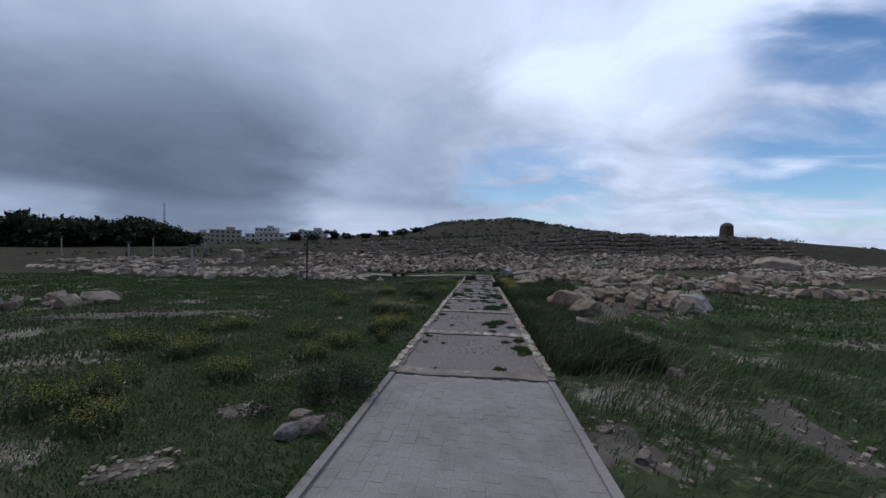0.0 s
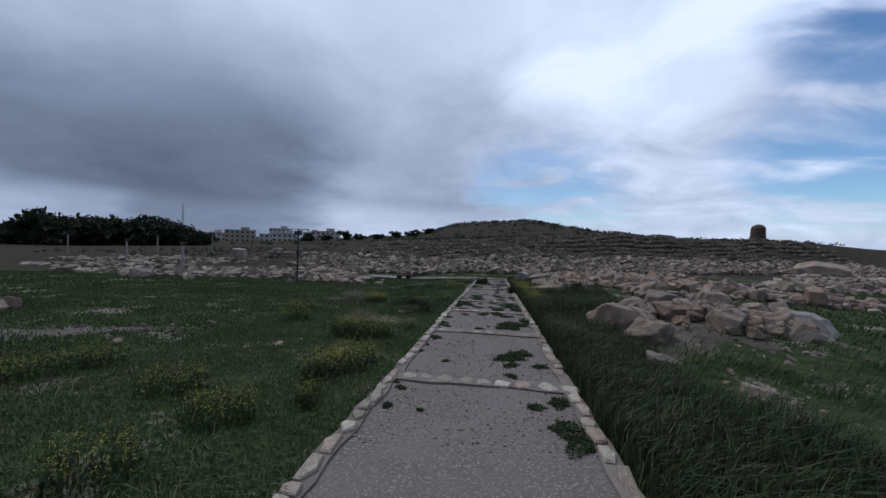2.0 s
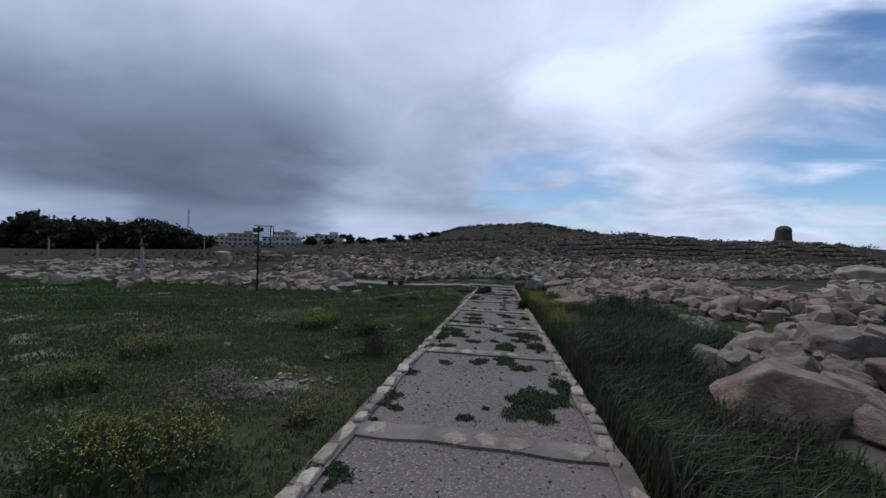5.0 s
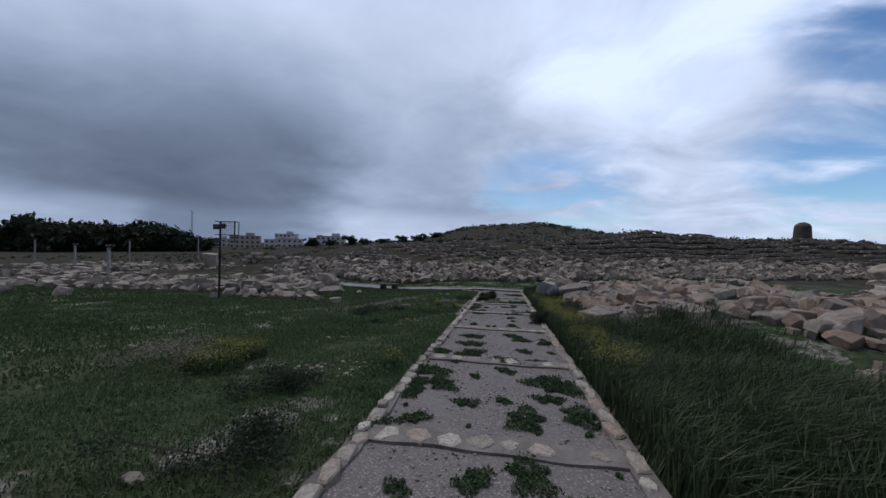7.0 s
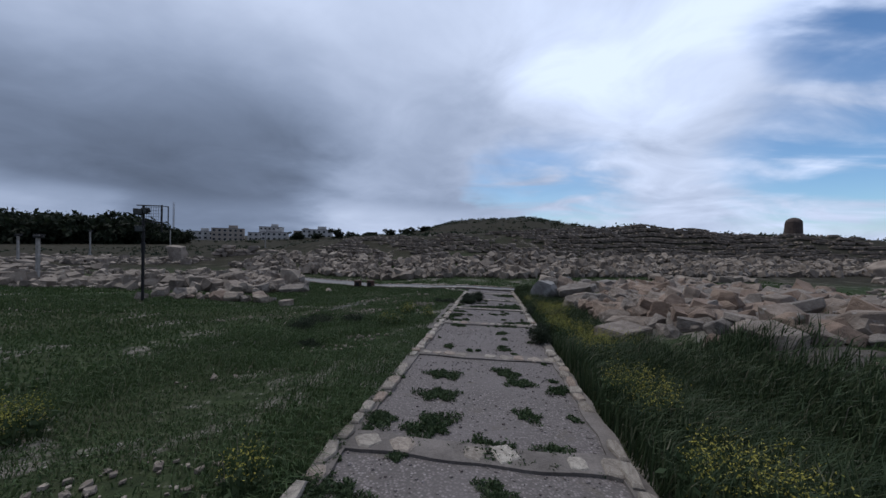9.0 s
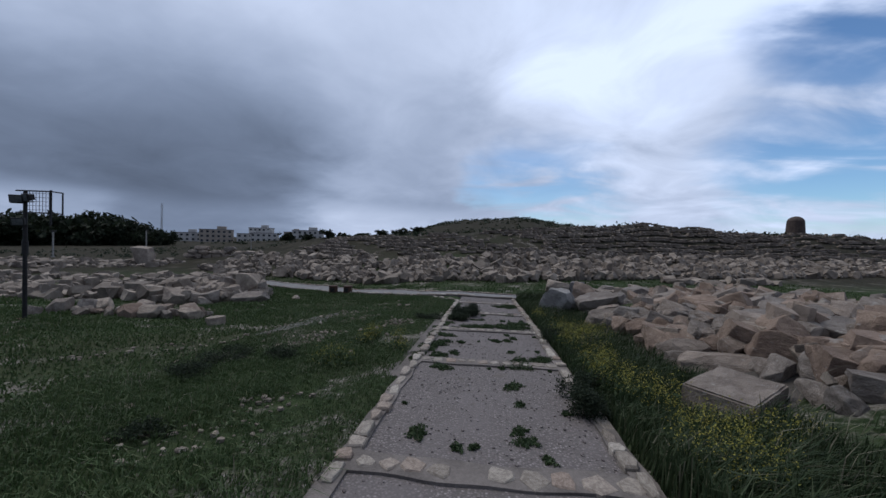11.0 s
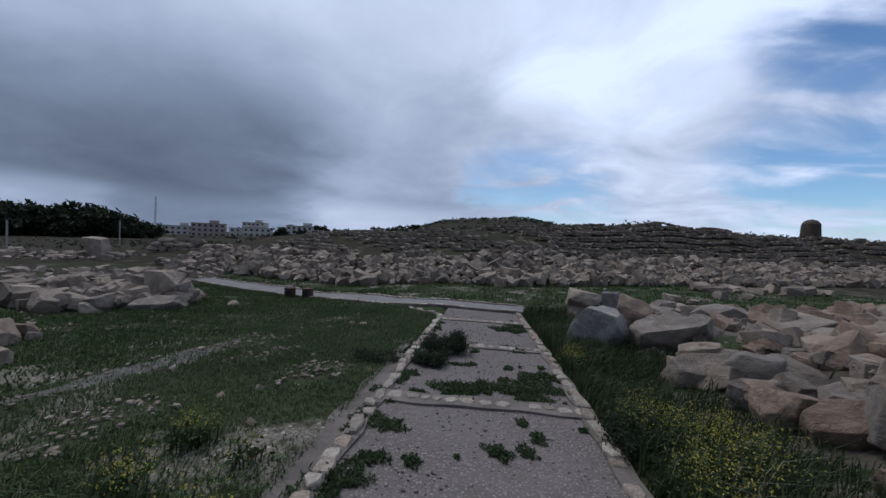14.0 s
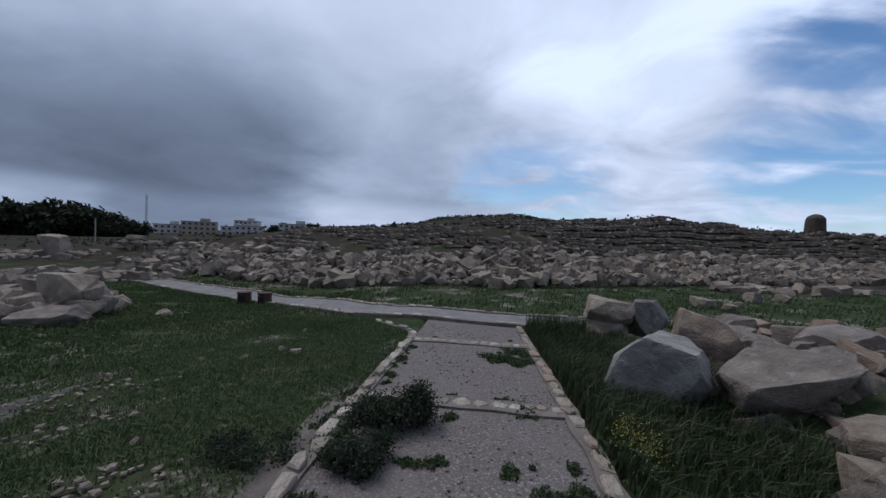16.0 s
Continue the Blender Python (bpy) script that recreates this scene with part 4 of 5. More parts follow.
def floodlight(parent, x, y, z, turn):
    """A black floodlight: finned body, rim, glass and a bracket."""
    m = pose(x, y, z, 12, 0, turn)
    body = box_bm(0.24, 0.10, 0.18, 0.02)
    for k in range(5):
        box_bm(0.012, 0.05, 0.15, 0, (-0.08 + 0.04 * k, 0.07, 0), body)
    ob = part("floodlight", from_bm("floodlight", body, STEEL), parent, "black finned floodlight", m)
    rim = box_bm(0.27, 0.025, 0.21, 0.006, (0, -0.06, 0))
    part("rim", from_bm("rim", rim, STEEL), ob)
    part("lens", from_bm("lens", box_bm(0.22, 0.006, 0.16, 0, (0, -0.076, 0)), GLASS), ob, "dull glass lens")
    part("bracket", from_bm("bracket", box_bm(0.30, 0.02, 0.03, 0.004, (0, 0.02, -0.12)), STEEL), ob)


def lamp_mast(x, y):
    z = gz(x, y)
    t = thing("lamp_mast", x, y, z - 0.02, "dark steel lamp mast with floodlights and a wire cage", "lamp mast", 12)
    part("pole", from_bm("pole", tube_bm(0.05, 0.042, 3.45, 14), STEEL), t)
    part("foot_plate", from_bm("foot_plate", box_bm(0.26, 0.26, 0.03, 0.004, (0, 0, 0.03)), RUST), t, "rusty foot plate")
    part("sleeve", from_bm("sleeve", tube_bm(0.065, 0.065, 0.35, 14, (0, 0, 1.75)), STEEL), t)
    for zz in (2.86, 3.44):
        part("cage_bar", from_bm("cage_bar", box_bm(0.86, 0.035, 0.035, 0.004, (0.20, 0, zz)), STEEL), t)
    part("cage_post", from_bm("cage_post", box_bm(0.04, 0.04, 0.95, 0.004, (0.62, 0, 3.0)), STEEL), t)
    part("cage_post", from_bm("cage_post", box_bm(0.03, 0.03, 0.62, 0.004, (0.62, 0.34, 3.14)), STEEL), t)
    part("cage_bar", from_bm("cage_bar", box_bm(0.03, 0.36, 0.03, 0.004, (0.62, 0.17, 3.44)), STEEL), t)
    part("cage_bar", from_bm("cage_bar", box_bm(0.03, 0.36, 0.03, 0.004, (0.62, 0.17, 2.86)), STEEL), t)
    mesh_bm = bmesh.new()
    for k in range(7):
        box_bm(0.008, 0.008, 0.56, 0, (0.10 + 0.08 * k, 0.0, 3.15), mesh_bm)
    for k in range(5):
        box_bm(0.56, 0.008, 0.008, 0, (0.34, 0.0, 2.94 + 0.11 * k), mesh_bm)
    part("wire_mesh", from_bm("wire_mesh", mesh_bm, STEEL), t)
    for fx, fy, fz, turn in ((-0.10, -0.10, 3.22, 20), (0.14, -0.08, 3.26, -25), (-0.06, -0.09, 2.62, 15)):
        floodlight(t, fx, fy, fz, turn)
    return t


lamp_mast(-12.28, 25.29)


def bollard(x, y, high, group):
    """A pale square concrete post with a small dark lamp head."""
    t = thing("lamp_post", x, y, gz(x, y) - 0.03, "pale concrete post with a small lamp head", "lamp post", 8, group)
    part("shaft", from_bm("shaft", box_bm(0.16, 0.16, high, 0.015, (0, 0, high / 2)), CONCRETE), t)
    part("plinth", from_bm("plinth", box_bm(0.34, 0.34, 0.2, 0.015, (0, 0, 0.1)), CONCRETE), t)
    part("lamp_head", from_bm("lamp_head", box_bm(0.5, 0.3, 0.16, 0.03, (0.05, 0, high + 0.08)), STEEL), t, "dark lamp head")
    part("lamp_arm", from_bm("lamp_arm", box_bm(0.7, 0.06, 0.06, 0.01, (0.1, 0, high + 0.2)), STEEL), t)


for px, py, ph in ((-27.49, 32.73, 2.75), (-45.69, 43.71, 3.0), (-57.98, 60, 3.4), (-63.31, 78.92, 4.2), (-75.98, 59.69, 3.4), (-67.98, 116.84, 4.4)):
    bollard(px, py, ph, "posts in the meadow")


def ground_box(x, y, turn):
    """A squat rust-brown casing with a lid, on the verge of the path."""
    t = thing("ground_light_box", x, y, gz(x, y) - 0.03, "squat rust-brown metal casing on the path's verge", "ground light", turn, "casings by the cross path")
    part("casing", from_bm("casing", tube_bm(0.25, 0.235, 0.42, 10), RUST, False), t)
    part("lid", from_bm("lid", tube_bm(0.265, 0.265, 0.035, 10, (0, 0, 0.42)), RUST), t, "flat metal lid")
    part("opening", from_bm("opening", box_bm(0.22, 0.03, 0.2, 0.004, (0, -0.235, 0.24)), STEEL), t, "dark opening")


ground_box(-8.55, 36.7, 10)
ground_box(-7.62, 36.5, -6)


def broken_wall(x, y, turn, length):
    t = thing("ruined_wall", x, y, gz(x, y) - 0.1, "low ruined wall of pale dressed blocks", "ruined wall", turn)
    for row in range(3):
        u = -length / 2 + (0.4 if row % 2 else 0)
        while u < length / 2 - row * 0.7:
            w = rng.uniform(0.8, 1.5)
            if rng.rand() < 1.0 - 0.22 * row:
                part("wall_block", GREY_ROCKS[6 + rng.randint(6)], t, "", pose(u + w / 2, rng.uniform(-0.12, 0.12), 0.15 + 0.46 * row, rng.uniform(-4, 4), rng.uniform(-4, 4), rng.uniform(-6, 6)) @ Matrix.Diagonal((w * 1.08, 0.9, 0.56, 1)))
            u += w


broken_wall(-31.42, 56.97, 6, 8.0)


def stub_tower(x, y):
    z = gz(x, y)
    t = thing("ruined_tower", x, y, z + 0.2, "dark brick tower stump with a rounded top", "ruined tower")
    bm = tube_bm(1.45, 1.35, 2.3, 18)
    for k in range(5):
        a0, a1 = k * 0.3, (k + 1) * 0.3
        tube_bm(1.35 * math.cos(a0), 1.35 * math.cos(a1), 1.2 * (math.sin(a1) - math.sin(a0)), 18, (0, 0, 2.3 + 1.2 * math.sin(a0)), "Z", bm)
    for v in bm.verts:
        n = noise.fractal(v.co * 0.9, 1.0, 2.0, 3)
        v.co.x *= 1 + 0.10 * n
        v.co.y *= 1 + 0.10 * n
    part("shaft", from_bm("shaft", bm, BRICK), t)
    base = tube_bm(2.9, 1.5, 0.9, 20, (0, 0, -0.5))
    for v in base.verts:
        v.co += Vector((1, 1, 0.3)) * 0.35 * noise.noise(v.co * 0.8)
    part("rubble_base", from_bm("rubble_base", base, BRICK), t, "low spread base of fallen masonry")


stub_tower(57.6, 93.4)


def lattice_mast(x, y, high):
    t = thing("radio_mast", x, y, gz(x, y), "slim grey lattice radio mast on the skyline", "radio mast")
    legs = [(1.1 * math.cos(a), 1.1 * math.sin(a)) for a in (0.3, 2.39, 4.49)]
    for lx, ly in legs:
        bm = bmesh.new()
        bmesh.ops.create_cone(bm, cap_ends=True, segments=5, radius1=0.22, radius2=0.16, depth=high, matrix=Matrix.Translation((lx, ly, high / 2)))
        part("leg", from_bm("leg", bm, CONCRETE), t)
    n = int(high / 4)
    brace = bmesh.new()
    for k in range(n):
        for i in range(3):
            p, q = Vector((*legs[i], 4.0 * k)), Vector((*legs[(i + 1) % 3], 4.0 * k + 4))
            d = q - p
            bmesh.ops.create_cone(brace, cap_ends=False, segments=4, radius1=0.09, radius2=0.09, depth=d.length, matrix=Matrix.Translation((p + q) / 2) @ d.to_track_quat("Z", "Y").to_matrix().to_4x4())
    part("bracing", from_bm("bracing", brace, CONCRETE), t)


lattice_mast(-435.21, 466.53, 46)


def house(x, y, w, d, floors, mat, turn, base=0.0):
    """A flat-roofed town house with window openings, seen far off."""
    h = 3.1 * floors
    z = gz(x, y) + base - 3.6
    t = thing("apartment_building", x, y, z - 0.5, "distant flat-roofed town building with rows of windows", "building", turn, "town on the skyline")
    part("wall", from_bm("wall", box_bm(w, d, h + 0.5, 0.05, (0, 0, h / 2 + 0.25)), mat), t)
    part("roof", from_bm("roof", box_bm(w + 0.5, d + 0.5, 0.35, 0.05, (0, 0, h + 0.66)), ROOF), t)
    part("stair_house", from_bm("stair_house", box_bm(w * 0.28, d * 0.4, 2.2, 0.05, (w * 0.15, 0, h + 1.9)), mat), t)
    pane = from_bm("window", box_bm(1.5, 0.1, 1.4, 0.02), DARKGLASS)
    frame_bm = bmesh.new()
    box_bm(1.7, 0.06, 0.12, 0, (0, -0.04, -0.76), frame_bm)
    sill = from_bm("sill", frame_bm, RENDER_PALE)
    cols = max(2, int(w / 3.2))
    for fl in range(floors):
        for c in range(cols):
            wx = -w / 2 + (c + 0.5) * w / cols
            win = part("window", pane, t, "", pose(wx, -d / 2 - 0.03, 2.2 + 3.1 * fl))
            part("sill", sill, win)


for k, (bx, by, w, fl, base) in enumerate(((-212.5, 258.36, 17, 2, 3.0), (-190.5, 258.75, 20, 3, 3.0), (-170.6, 265.1, 14, 2, 3.5), (-154.5, 259.38, 17, 2, 3.0), (-138.67, 269.65, 12, 2, 3.0), (-124.57, 263.9, 20, 2, 2.5), (-181.16, 296.92, 16, 3, 5.0), (-244.2, 240.8, 22, 3, 4.0), (-271.97, 227.31, 18, 3, 5.0))):
    house(bx, by, w, 12, fl, (RENDER_PALE, RENDER_TAN, RENDER_PALE)[k % 3], 35 - 3 * k, base)


# ---- trees and bushes ----


def quads(centres, sizes, tilt, r, up_bias=0.0):
    """Small leaf faces, each turned its own way."""
    n = len(centres)
    a = r.normal(size=(n, 3))
    a /= np.linalg.norm(a, axis=1)[:, None]
    b = r.normal(size=(n, 3))
    b[:, 2] += up_bias
    b -= a * (a * b).sum(1)[:, None]
    b /= np.linalg.norm(b, axis=1)[:, None]
    s = np.asarray(sizes)[:, None]
    v = np.stack([centres - a * s * 0.5, centres + b * s * 0.22 - a * s * 0.05, centres + a * s * 0.5, centres - b * s * 0.22 - a * s * 0.05], 1)
    return v.reshape(-1, 3)


def fast_mesh(name, v, per, mats, index=None):
    """A mesh of separate faces with the same number of corners each."""
    me = bpy.data.meshes.new(name)
    v = np.asarray(v, np.float32)
    me.vertices.add(len(v))
    me.vertices.foreach_set("co", v.ravel())
    me.loops.add(len(v))
    me.loops.foreach_set("vertex_index", np.arange(len(v), dtype=np.int32))
    me.polygons.add(len(v) // per)
    me.polygons.foreach_set("loop_start", np.arange(0, len(v), per, dtype=np.int32))
    for m in mats:
        me.materials.append(m)
    if index is not None:
        me.polygons.foreach_set("material_index", np.asarray(index, np.int32))
    me.update(calc_edges=True)
    return me


def make_tree(seed, high, wide):
    r = np.random.RandomState(seed)
    t = new("tree")
    t.empty_display_size = 0.5
    trunk = bmesh.new()
    tube_bm(0.32, 0.16, high * 0.55, 8, (0, 0, 0), "Z", trunk)
    tips = []
    for k in range(7):
        a, z0 = r.uniform(0, 6.28), high * r.uniform(0.18, 0.5)
        p, q = Vector((0, 0, z0)), Vector((math.cos(a) * wide * 0.33, math.sin(a) * wide * 0.33, z0 + high * r.uniform(0.15, 0.35)))
        d = q - p
        bmesh.ops.create_cone(trunk, cap_ends=False, segments=6, radius1=0.13, radius2=0.05, depth=d.length, matrix=Matrix.Translation((p + q) / 2) @ d.to_track_quat("Z", "Y").to_matrix().to_4x4())
        tips.append(q)
    part("trunk", from_bm("trunk", trunk, BARK), t)
    pts = []
    for k in range(34):
        c = np.array(tips[k % 7]) + r.normal(size=3) * (wide * 0.16, wide * 0.16, high * 0.13)
        c[2] = np.clip(c[2] - high * r.uniform(0, 0.45), high * 0.08, high * 0.93)
        pts.append(c + r.normal(size=(62, 3)) * (wide * 0.085, wide * 0.085, high * 0.055))
    pts = np.concatenate(pts)
    part("crown", fast_mesh("crown", quads(pts, r.uniform(0.8, 1.6, len(pts)), 0, r), 4, [TREELEAF]), t)
    return tagged(t, "dark green broad-leaved tree in a distant row", "tree", "distant trees")


trees = [make_tree(11, 8.6, 9.5), make_tree(12, 7.4, 9.0), make_tree(13, 9.8, 9.0)]
spots = []
for k in range(34):
    u = k / 33
    ax = -1.5 + 0.62 * u
    dist = 172 + 24 * u + rng.uniform(-9, 9)
    spots.append((ax * dist * 0.9375 / math.sqrt(1 + ax * ax) - 2.6, dist / math.sqrt(1 + ax * ax) * 0.98, rng.uniform(0.75, 1.45)))
for k in range(12):
    u = k / 11
    spots.append((188 + 60 * u, 178 - 62 * u + rng.uniform(-5, 5), rng.uniform(0.75, 1.05)))
for k in range(5):
    spots.append((112 + 14 * k, 158 + 5 * k, rng.uniform(0.42, 0.6)))
for k in range(8):
    spots.append((-122 + 11 * k, 232 + 3 * k, rng.uniform(0.6, 0.85)))
for k, (tx, ty, ts) in enumerate(spots):
    m = Matrix.Translation((tx, ty, gz(tx, ty) - 0.2)) @ Matrix.Rotation(rng.uniform(0, 6.28), 4, "Z")
    if k < 3:
        trees[k].matrix_basis = m
    else:
        c = copy_thing(trees[k % 3], m)
        c.scale = (ts, ts, ts)


def bush(x, y, wide, high, mat, label, count=700, leaf=0.032, on=None):
    r = np.random.RandomState(int(abs(x * 131 + y * 17)) % 9999)
    n = 9
    c = np.stack([r.normal(0, wide * 0.30, n), r.normal(0, wide * 0.30, n), r.uniform(0.15, 0.75, n) * high], 1)
    count *= 3
    pts = c[r.randint(n, size=count)] * (1, 1, 0.8) + r.normal(size=(count, 3)) * (wide * 0.11, wide * 0.11, high * 0.14)
    pts[:, 2] = np.abs(pts[:, 2]) + 0.01
    base = gz(x, y) if on is None else on
    pts[:, 2] += ground_z(pts[:, 0] + x, pts[:, 1] + y) - base
    stems = bmesh.new()
    for k in range(n):
        d = Vector(c[k])
        if d.length > 0.03:
            bmesh.ops.create_cone(stems, cap_ends=False, segments=4, radius1=0.008, radius2=0.004, depth=d.length, matrix=Matrix.Translation(d / 2) @ d.to_track_quat("Z", "Y").to_matrix().to_4x4())
    t = thing("bush", x, y, base - 0.01, label, "bush")
    part("stalk_cluster", from_bm("stalk_cluster", stems, BARK), t)["kind"] = "stuff"
    part("foliage", fast_mesh("foliage", quads(pts, r.uniform(leaf * 0.6, leaf * 1.3, count), 0, r, 0.6), 4, [mat]), t)["kind"] = "stuff"


for bx, by, bw, bh, n in ((-0.62, 26.95, 0.6, 0.4, 4200), (-0.66, 26.3, 0.42, 0.26, 2000), (-1.62, 3.95, 0.75, 0.5, 1300), (-2.4, 14.85, 0.75, 0.3, 1300), (-4.3, 22.5, 0.8, 0.25, 800), (-1.95, 13.3, 0.9, 0.4, 1000), (-3.4, 22.3, 0.65, 0.3, 900),
                          (-4.2, 21.6, 0.7, 0.3, 800), (-3.05, 19.8, 0.4, 0.2, 500), (-1.6, 26.3, 0.5, 0.2, 700), (1.0, 20.75, 0.42, 0.38, 1100), (1.12, 21.3, 0.4, 0.4, 900), (1.2, 24.3, 0.5, 0.35, 900), (9.04, 31.67, 1.6, 0.7, 900), (23.2, 32.4, 2.2, 1.0, 1200)):
    bush(bx, by, bw, bh, BUSHLEAF, "low dark leafy bush growing at the path" if abs(bx) < 3 else "low dark leafy bush growing in the meadow", n)


bush(-4.7, 15.7, 1.3, 0.5, STRAW, "grey dry brush standing in the meadow", 900)
bush(-2.9, 11.4, 0.9, 0.35, STRAW, "grey dry brush standing in the meadow", 500)

# dark scrub on the mound and the far hill
r = np.random.RandomState(41)
scrub = []
for count, x0, x1, y0, y1, size in ((700, -22, 75, 60, 105, 0.55), (900, -150, 300, 180, 330, 1.5), (260, -90, -24, 60, 130, 0.7), (420, -60, 90, 250, 330, 1.3)):
    cx, cy = r.uniform(x0, x1, count), r.uniform(y0, y1, count)
    past = (cy - np.interp(cx, BASE_X, BASE_Y) > 16.5) | (cx < -24)
    cx, cy = cx[past], cy[past]
    count = len(cx)
    for x, y, z, k in zip(cx, cy, ground_z(cx, cy), r.uniform(0.5, 1.3, count)):
        scrub.append(np.array((x, y, z)) + np.abs(r.normal(size=(9, 3))) * (1, 1, 0.55) * size * k * 0.6 * np.array(((1, 1, 1), (-1, 1, 1), (1, -1, 1)) * 3))
scrub = np.concatenate(scrub)
tagged(new("scrub", fast_mesh("scrub", quads(scrub, r.uniform(0.5, 1.1, len(scrub)) * np.where(scrub[:, 1] > 150, 1.7, 0.6), 0, r), 4, [BUSHLEAF])), "dark low scrub on the mound and far hill", "scrub", kind="stuff")

# ---- grass, weeds and flowers ----
table = np.random.RandomState(5).rand(64, 64)


def patchy(x, y, size):
    """Smooth random patches between 0 and 1."""
    u, w = np.asarray(x) / size + 31.7, np.asarray(y) / size + 12.3
    i, j = np.floor(u).astype(int), np.floor(w).astype(int)
    a, b = u - i, w - j
    a, b = a * a * (3 - 2 * a), b * b * (3 - 2 * b)
    t = lambda p, q: table[p % 64, q % 64]
    return (t(i, j) * (1 - a) + t(i + 1, j) * a) * (1 - b) + (t(i, j + 1) * (1 - a) + t(i + 1, j + 1) * a) * b


def blades(name, x, y, high, wide, lean, mat, label, r, base=None, wind=(0.5, -0.2)):
    """Tapered, bent blades of grass, three faces each."""
    n = len(x)
    z = (ground_z(x, y) if base is None else base) - 0.01
    turn = r.uniform(0, 6.2832, n)
    side = np.stack([np.cos(turn), np.sin(turn), np.zeros(n)], 1) * (wide / 2)[:, None]
    ang = r.uniform(0, 6.2832, n)
    bend = (np.stack([np.cos(ang), np.sin(ang)], 1) * 0.6 + np.array(wind)) * (high * lean)[:, None]
    foot = np.stack([x, y, z], 1)
    knee = foot + np.concatenate([bend * 0.32, (high * 0.58)[:, None]], 1)
    tip = foot + np.concatenate([bend, (high * (1 - 0.35 * lean))[:, None]], 1)
    v = np.stack([foot - side, foot + side, knee + side * 0.75, foot - side, knee + side * 0.75, knee - side * 0.75, knee - side * 0.75, knee + side * 0.75, tip], 1).reshape(-1, 3)
    return v


def keep_off(x, y):
    """Where grass may grow: beside the paths."""
    cross_y = np.interp(-x, [-q[0] for q in CROSS], [q[1] for q in CROSS])
    free = (np.abs(y - cross_y) > 0.95) | (x > 4.6)
    left = np.where(y < 5.5, -1.13, left_x(y) - 0.085 - 0.15 * ((y > 21.6) & (y < 27.4)))
    right = np.where(y < 5.5, 1.13, 1.17)
    return free & ((x < left) | (x > right) | (y > 33.9))


def meadow(name, mat, x0, x1, y0, y1, per_m2, h0, h1, w0, w1, lean, label, seed, patch=(0.25, 0.75), wind=(0.5, -0.2), tall_spots=0.0):
    r = np.random.RandomState(seed)
    n = int((x1 - x0) * (y1 - y0) * per_m2)
    x, y = r.uniform(x0, x1, n), r.uniform(y0, y1, n)
    d = 0.6 * patchy(x, y, 1.1) + 0.4 * patchy(x + 40, y, 0.35)
    ok = (r.rand(n) < smooth(d, *patch)) & keep_off(x, y) & (r.rand(n) > 0.72 * bare_at(x, y))
    x, y, d = x[ok], y[ok], d[ok]
    g = patchy(x + 90, y + 11, 1.8)
    high = r.uniform(h0, h1, len(x)) * (0.65 + 0.5 * d) * (1 + tall_spots * smooth(g, 0.55, 0.85))
    v = blades(name, x, y, high, r.uniform(w0, w1, len(x)), r.uniform(lean * 0.5, lean * 1.3, len(x)), mat, label, r, None, wind)
    return tagged(new(name, fast_mesh(name, v, 3, [mat])), label, "grass", kind="stuff")


meadow("grass", GRASS, -5.2, -1.05, 0.5, 33, 1600, 0.035, 0.115, 0.006, 0.013, 1.25, "short green meadow grass in uneven tufts", 21, (0.02, 0.36), tall_spots=0.9)
meadow("grass", GRASS, -16, -5.2, 3, 40, 330, 0.05, 0.14, 0.016, 0.03, 1.1, "short green meadow grass in uneven tufts", 22, (0.08, 0.45), tall_spots=0.8)
meadow("grass", GRASS, -36, -16, 6, 36, 55, 0.08, 0.2, 0.035, 0.06, 0.8, "short green meadow grass in uneven tufts", 32, (0.1, 0.5))
meadow("tall_grass", TALL, 1.18, 2.7, 5.4, 20.5, 1900, 0.22, 0.50, 0.008, 0.016, 0.75, "tall green grass bent over by the wind", 23, (0.02, 0.4), (0.45, -0.12), 0.6)
meadow("tall_grass", TALL, 2.7, 4.4, 13.8, 19.6, 1000, 0.22, 0.5, 0.010, 0.02, 0.75, "tall green grass bent over by the wind", 31, (0.1, 0.5), (0.45, -0.12), 0.6)
meadow("tall_grass", TALL, 1.18, 2.75, 20.5, 32, 1500, 0.14, 0.40, 0.008, 0.015, 0.75, "tall green grass bent over by the wind", 30, (0.02, 0.4), (0.45, -0.12), 0.6)
meadow("grass", GRASS, 1.06, 7.0, 0.0, 9.5, 720, 0.06, 0.20, 0.007, 0.014, 0.9, "green grass on a gentle bank", 24, (0.2, 0.55), (0.8, -0.3), 0.8)
meadow("grass", GRASS, 2.75, 9.0, 9.0, 34, 170, 0.10, 0.30, 0.012, 0.024, 0.9, "green grass growing between stones", 25, (0.35, 0.7), (0.8, -0.3))
meadow("grass", GRASS, 7.0, 26, 4, 34, 90, 0.06, 0.18, 0.03, 0.05, 0.7, "short green meadow grass in uneven tufts", 26, (0.2, 0.5))
meadow("grass", GRASS, -24, 22, 33.0, 46, 60, 0.08, 0.22, 0.03, 0.05, 0.7, "short green grass below the rubble", 27, (0.25, 0.6))
meadow("dry_stalks", STRAW, 1.25, 3.4, 4.0, 31, 55, 0.35, 0.62, 0.004, 0.008, 0.9, "pale dry grass stalks bent by the wind", 28, (0.4, 0.8), (0.9, -0.3))
meadow("dry_stalks", STRAW, -7.0, -1.4, 2.0, 31, 22, 0.15, 0.38, 0.004, 0.008, 0.8, "pale dry grass stalks in the meadow", 29, (0.45, 0.8))

